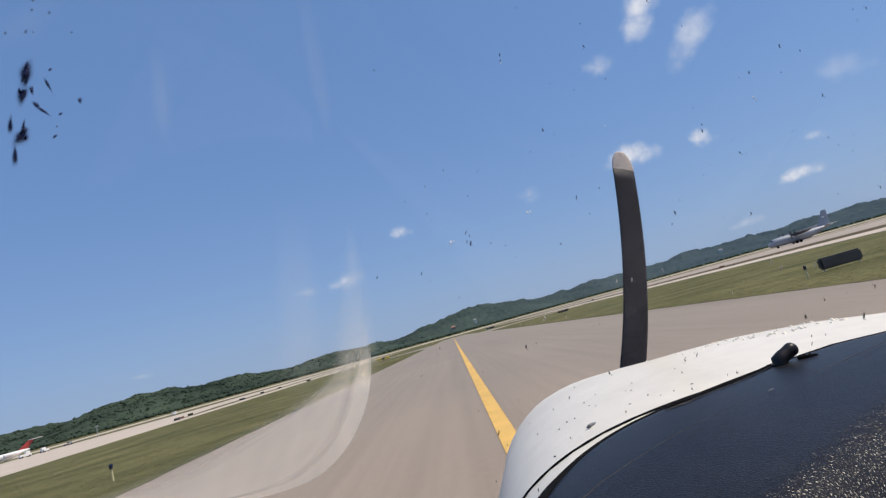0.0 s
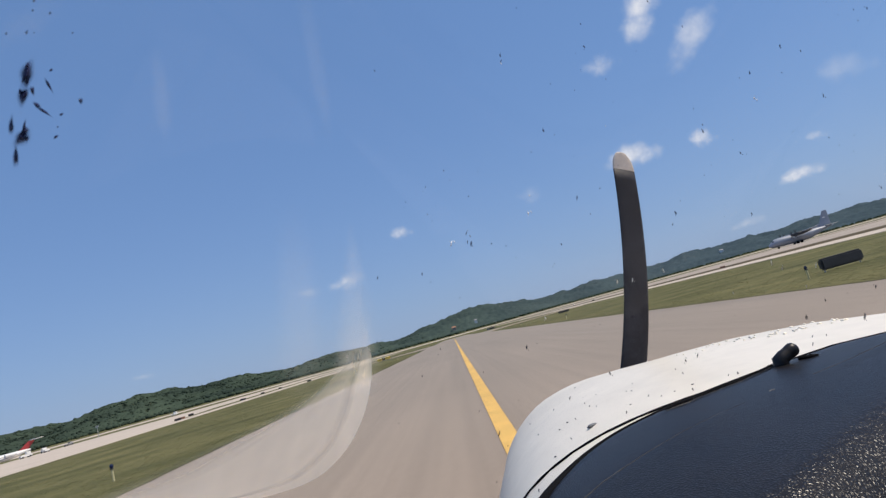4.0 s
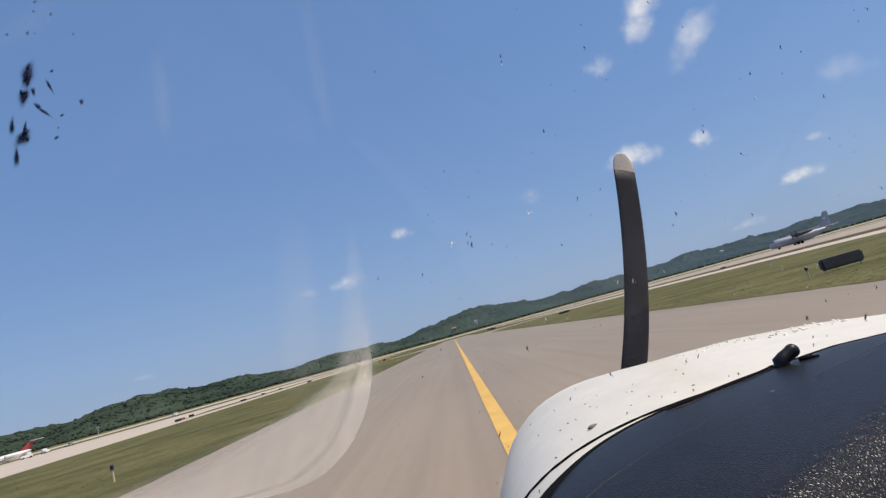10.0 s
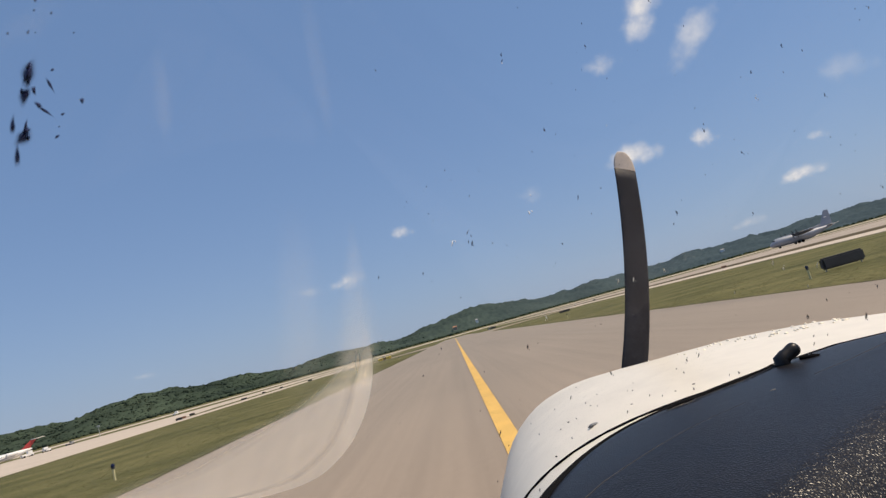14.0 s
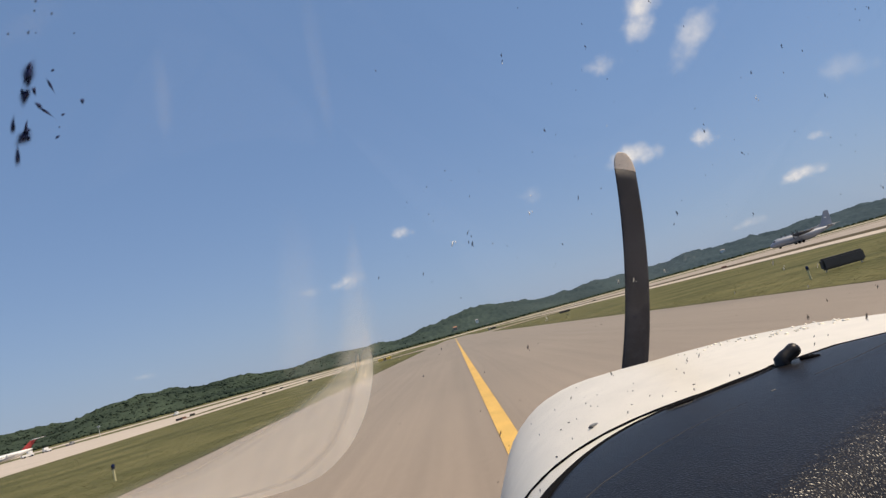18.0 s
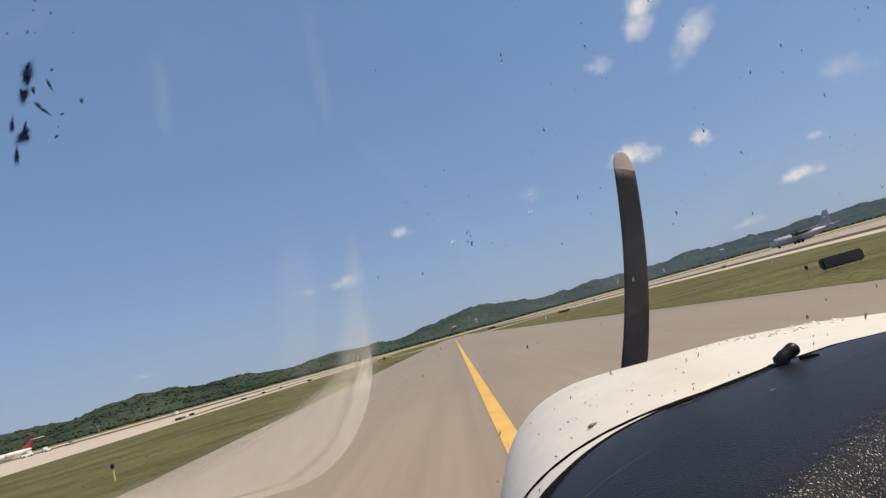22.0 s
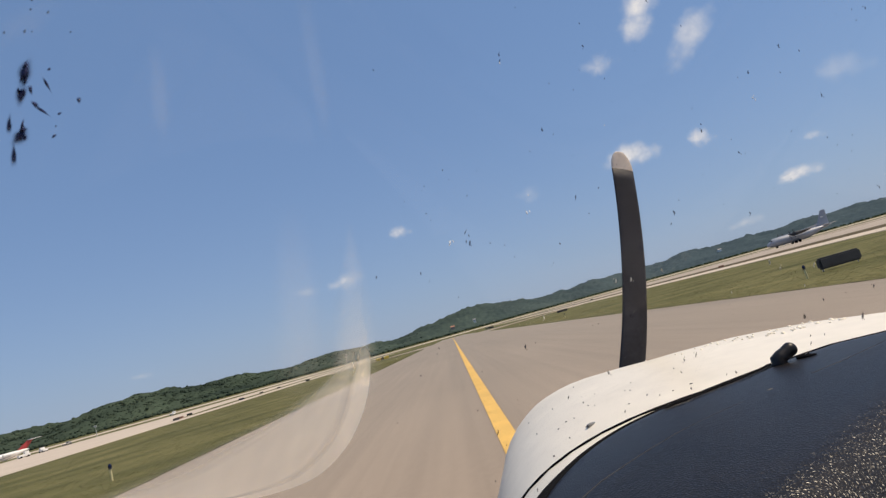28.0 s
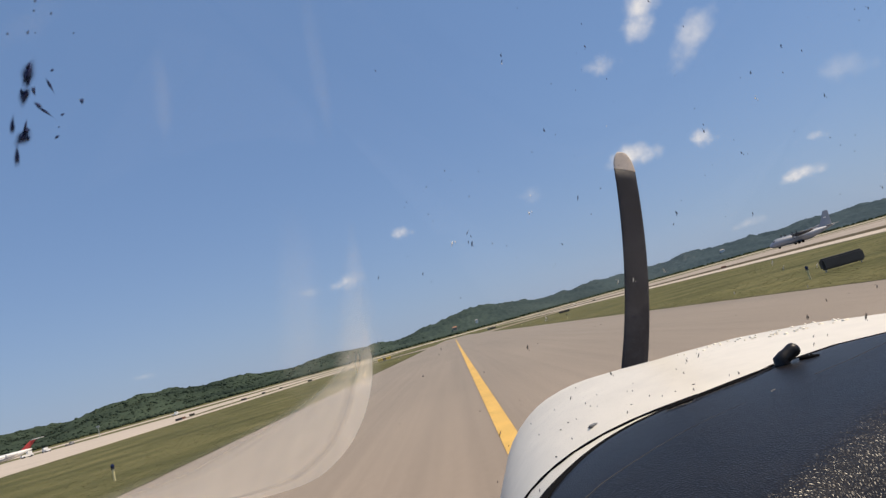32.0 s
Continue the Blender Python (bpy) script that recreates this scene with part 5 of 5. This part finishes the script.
def pole(x, y, high, label="tall pale mast at the airfield's edge"):
    a = base("mast", (x, y, -0.05), label, "mast")
    part("shaft", tubed([(x, y, -0.05), (x, y, high)], [0.18, 0.12]), FLAP_GREY, a)
    part("head", boxed(x - 0.9, x + 0.9, y - 0.2, y + 0.2, high - 0.4, high + 0.5, bevel=0.05), FLAP_GREY, a)


def house(x, y, wide, deep, high, wall, roof, label, ground=0.0):
    a = base("house", (x, y, ground), label, "house", "houses below the hills")
    part("wall", boxed(x - wide / 2, x + wide / 2, y - deep / 2, y + deep / 2, ground - 2.5, ground + high), wall, a)
    bm = bmesh.new()
    vs = [bm.verts.new((x + sx * (wide / 2 + 0.5), y + sy * (deep / 2 + 0.5), ground + high)) for sx, sy in ((-1, -1), (1, -1), (1, 1), (-1, 1))]
    r0, r1 = bm.verts.new((x - wide / 2 - 0.3, y, ground + high * 1.5)), bm.verts.new((x + wide / 2 + 0.3, y, ground + high * 1.5))
    for f in ((vs[0], vs[1], r1, r0), (vs[2], vs[3], r0, r1), (vs[1], vs[2], r1), (vs[3], vs[0], r0), (vs[3], vs[2], vs[1], vs[0])):
        bm.faces.new(f)
    part("roof", bm, roof, a)
    for k in range(3):
        part("window", boxed(x - wide * 0.36 + k * wide * 0.3, x - wide * 0.24 + k * wide * 0.3, y - deep / 2 - 0.06, y - deep / 2 + 0.02, ground + high * 0.35, ground + high * 0.75), WINDOW_DARK, a)


def bearing(deg, dist):
    return dist * math.sin(radians(deg)), ROLLED + dist * math.cos(radians(deg))


def ridge_range(deg):
    return float(np.interp(deg, [-40, -20, 0, 20, 40], [900, 1000, 1300, 1700, 1900]))


# the field rises gently to the foot of the hills, with a pale road along it
RISE = ((0.50, 0.56, 0.62, 0.75), (-0.055, 0.8, 2.8, 4.2))


def field(near, far):
    bm = bmesh.new()
    rows = [[bm.verts.new((*bearing(d, ridge_range(d) * k), float(np.interp(k, *RISE)))) for k in (near, (near + far) / 2, far)] for d in range(-60, 61)]
    for a, b in zip(rows, rows[1:]):
        for k in (0, 1):
            bm.faces.new((a[k], b[k], b[k + 1], a[k + 1]))
    return bm


structure("rising_field", field(0.50, 0.56), GRASS, "grass that rises towards the far road", "grass")
structure("far_road", field(0.56, 0.588), ROAD, "pale road along the foot of the wooded hills", "road")
structure("hill_meadow", field(0.588, 0.75), GRASS, "green meadow below the wooded hills", "grass")

for deg, dist, high in ((-10.2, 520, 9), (-8.3, 520, 10), (-31.4, 420, 6)):
    pole(*bearing(deg, dist), high)
# ---- wooded hills: bearing, height, breadth in degrees ----
HILLS = [(-44, 37, 5), (-37, 26, 3), (-33, 23, 3), (-29, 33, 3), (-25, 32, 3), (-20.5, 27, 3), (-16, 22, 3), (-11.5, 28, 3), (-7, 27, 3), (-2, 34, 3), (2.5, 45, 3), (6, 30, 3), (10, 25, 3), (14, 40, 3), (18.5, 35, 3),
         (23, 45, 3), (27.5, 41, 3), (32, 34, 3), (37, 45, 5), (50, 40, 8), (65, 35, 9), (85, 30, 12), (-56, 32, 7), (-72, 35, 10), (-95, 30, 14), (115, 28, 16), (150, 30, 20), (-130, 28, 20), (178, 25, 18)]


def ridge(deg):
    return sum(h * math.exp(-((deg - b) / w) ** 2) for b, h, w in HILLS)


FOLD = ((0.74, 0.80, 0.90, 1.0, 1.12, 1.5), (0.0, 0.25, 0.70, 1.0, 0.8, 0.6))


def land(deg, share):
    """Height of the hillside: a rising slope with gullies and spurs."""
    x, y = bearing(deg, ridge_range(deg) * share)
    g = float(np.interp(share, *FOLD))
    spur = noise.noise((x / 75, y / 75, 4.0)) + 0.5 * noise.noise((x / 30, y / 30, 9.0))
    return -0.06 + ridge(deg) * 0.91 * g * (1 + 0.16 * spur) + 3.0 * spur * g


for deg, far, w, high, wall, roof, label in ((0.3, 0.80, 7, 4.5, CONCRETE, ORANGE, "small beige house with an orange roof on the hillside"), (2.5, 0.81, 5, 3.5, DULL_WHITE, ROOF, "small white house among the trees"),
                                             (3.4, 0.75, 3, 2.6, DULL_WHITE, ROOF, "small white house at the foot of the hills"), (4.2, 0.75, 3, 2.6, DULL_WHITE, ROOF, "small white house at the foot of the hills"),
                                             (5.2, 0.74, 7, 3.0, DULL_WHITE, ROOF, "small white house at the foot of the hills"), (5.9, 0.74, 8, 3.4, DULL_WHITE, ROOF, "small white house at the foot of the hills"),
                                             (18.5, 0.80, 9, 3.4, DULL_WHITE, ROOF, "small white house among the trees"), (25.6, 0.86, 9, 3.6, DULL_WHITE, ROOF, "small white house among the trees")):
    house(*bearing(deg, ridge_range(deg) * far), w, 6, high, wall, roof, label, land(deg, far) + 0.8)


def canopy(x, y):
    """Height of the closed tree tops over the hillside: crowns of several sizes run together."""
    return 2.3 * noise.noise((x / 12, y / 12, 1.0)) + 1.9 * noise.noise((x / 6.5, y / 6.5, 6.0)) + 1.1 * noise.noise((x / 3.2, y / 3.2, 2.0))


def hill_land():
    """The hills all round, finely rolling with tree tops where they lie ahead."""
    bm = bmesh.new()
    rows = []
    turns = [-180 + 2 * i for i in range(67)] + [-46 + 0.14 * i for i in range(658)] + [48 + 2 * i for i in range(67)]
    shares = [0.74 + 0.30 * k / 44 for k in range(45)] + [1.1, 1.25, 1.5]
    for deg in turns:
        row = []
        for k in shares:
            x, y = bearing(deg, ridge_range(deg) * k)
            row.append(bm.verts.new((x, y, land(deg, k) - 0.3 + (canopy(x, y) * (1.0 if deg < 0 else 1.35) if abs(deg) < 47 and k < 1.05 else 0))))
        rows.append(row)
    for a, b in zip(rows, rows[1:]):
        for k in range(len(shares) - 1):
            f = bm.faces.new((a[k], a[k + 1], b[k + 1], b[k]))
            f.smooth = True
    bmesh.ops.recalc_face_normals(bm, faces=bm.faces)
    return bm


rnd = random.Random(3)
structure("hills", hill_land(), HAZY_HILL_LEAF, "low wooded hills along the horizon", "hill")


def clump(detail):
    """A lumpy tree crown of unit size."""
    bm = bmesh.new()
    bmesh.ops.create_icosphere(bm, subdivisions=detail, radius=1)
    for v in bm.verts:
        v.co *= 1.0 + 0.28 * noise.noise(v.co * 1.9)
    bm.verts.index_update()
    return bm


def woods(count, west, east, small, large, sink, rise, kept=None, flat=(0.5, 0.85)):
    """Crowns strewn over the hillsides between two bearings."""
    out = []
    for k in range(count):
        deg = rnd.uniform(west, east)
        if kept and rnd.random() > kept(deg):
            continue
        far = ridge_range(deg)
        d = far * (0.74 + 0.28 * rnd.random() ** 0.8)
        size = rnd.uniform(small, large) * (0.8 + far / 4500)
        tall = rnd.random() < 0.06
        z = land(deg, d / far) + size * (rnd.uniform(sink, rise) + (0.35 if tall else 0))
        out.append(Matrix.Translation((*bearing(deg, d), z)) @ Matrix.Rotation(rnd.uniform(0, 6.3), 4, "Z") @ Matrix.Diagonal((size * rnd.uniform(0.9, 1.6), size * rnd.uniform(0.9, 1.5), size * (1.2 if tall else rnd.uniform(*flat)), 1)))
    return out


tmp = clump(1)
stuff_mesh("woodland", tmp, woods(7000, -46, -2, 0.8, 1.7, -0.3, 0.0, lambda deg: min(1.0, max(0.0, (-2 - deg) / 20)), (0.32, 0.48)), LEAF, "dense dark green trees on the hillside", "woods")
stuff_mesh("woodland", tmp, woods(1500, 46, 180, 3, 6, 0.0, 0.6) + woods(1500, -180, -46, 3, 6, 0.0, 0.6), LEAF, "green trees on the hills behind", "woods")
low = []
for k in range(1800):
    deg = rnd.uniform(-46, 46)
    d = ridge_range(deg) * rnd.uniform(0.65, 0.74)
    s = rnd.uniform(0.8, 2.2)
    low.append(Matrix.Translation((*bearing(deg, d), s * 0.6 + float(np.interp(d / ridge_range(deg), *RISE)))) @ Matrix.Rotation(rnd.uniform(0, 6.3), 4, "Z") @ Matrix.Diagonal((s * rnd.uniform(1, 2.5), s, s, 1)))
stuff_mesh("hedgerow", tmp, low, LEAF, "dark bushes and hedges at the airfield's edge", "bushes")
tmp.free()

# grass blades near the taxiway
tuft = bmesh.new()
for k in range(4):
    a = 1.6 * k
    b = [tuft.verts.new((0.02 * math.cos(a) + q * 0.008, 0.02 * math.sin(a), 0)) for q in (-1, 1)] + [tuft.verts.new((0.10 * math.cos(a), 0.10 * math.sin(a), 0.024))]
    tuft.faces.new(b)
tuft.verts.index_update()
tufts = []
for k in range(70000):
    left_side = rnd.random() < 0.55
    d = rnd.random() ** 1.6
    y = 15 + 85 * d
    x = LEFT - 0.05 - 25 * rnd.random() ** 1.5 if left_side else RIGHT + 0.05 + 25 * rnd.random() ** 1.5
    if -3 < y < 118 and not (left_side and y < 9):
        s = rnd.uniform(0.35, 0.9) * (1.9 if rnd.random() < 0.05 else 1.0)
        tufts.append(Matrix.Translation((x, y, -0.05)) @ Matrix.Rotation(rnd.uniform(0, 6.3), 4, "Z") @ Matrix.Diagonal((s, s, s, 1)))
stuff_mesh("grass_tufts", tuft, tufts, BLADES, "short tufts of green and straw grass by the taxiway", "grass")
tuft.free()

# ---- clouds: sight slopes, breadth, height, lean, density ----
CLOUDS = [(0.480, 0.474, 0.039, 0.058, -30, 0.95), (0.555, 0.400, 0.034, 0.066, -50, 0.6), (0.382, 0.396, 0.034, 0.022, 5, 0.4), (0.383, 0.216, 0.054, 0.026, 8, 1.0), (0.513, 0.2165, 0.023, 0.020, 0, 0.75), (0.6555, 0.110, 0.045, 0.015, 8, 0.85),
          (-0.040, 0.1945, 0.022, 0.013, 8, 0.55), (-0.152, 0.138, 0.034, 0.014, 14, 0.55), (-0.2175, 0.137, 0.020, 0.009, 0, 0.35), (0.797, 0.272, 0.05, 0.03, 0, 0.22), (0.705, 0.168, 0.02, 0.010, 0, 0.35), (0.539, 0.052, 0.035, 0.010, 8, 0.30),
          (0.195, 0.1995, 0.024, 0.016, 0, 0.2), (-0.520, 0.073, 0.02, 0.006, 0, 0.25)]
for u, w, a, b, lean, dens in CLOUDS:
    far = 3400.0
    m = look((u * far, ROLLED + far, EYE + w * far), (0, ROLLED, EYE)) @ Matrix.Rotation(radians(180), 4, "Y") @ Matrix.Rotation(radians(lean), 4, "Z")
    bm = bmesh.new()
    n, mean = 14, math.sqrt(a * b)
    rows = [[bm.verts.new((1.6 * a / mean * (2 * i / n - 1), 1.6 * b / mean * (2 * j / n - 1), -0.18 * (1 - ((2 * i / n - 1) ** 2 + (2 * j / n - 1) ** 2) / 2))) for i in range(n + 1)] for j in range(n + 1)]
    for r, s in zip(rows, rows[1:]):
        for i in range(n):
            bm.faces.new((r[i], r[i + 1], s[i + 1], s[i]))
    ob = part("cloud", bm, VAPOUR, None, "", True)
    ob.matrix_basis = m @ Matrix.Scale(mean * far, 4)
    ob["density"] = dens
    ob.visible_shadow = False
    tagged(ob, "small white fair-weather cloud in the blue sky" if dens > 0.7 else "thin wispy cloud in the blue sky", "cloud", "clouds")
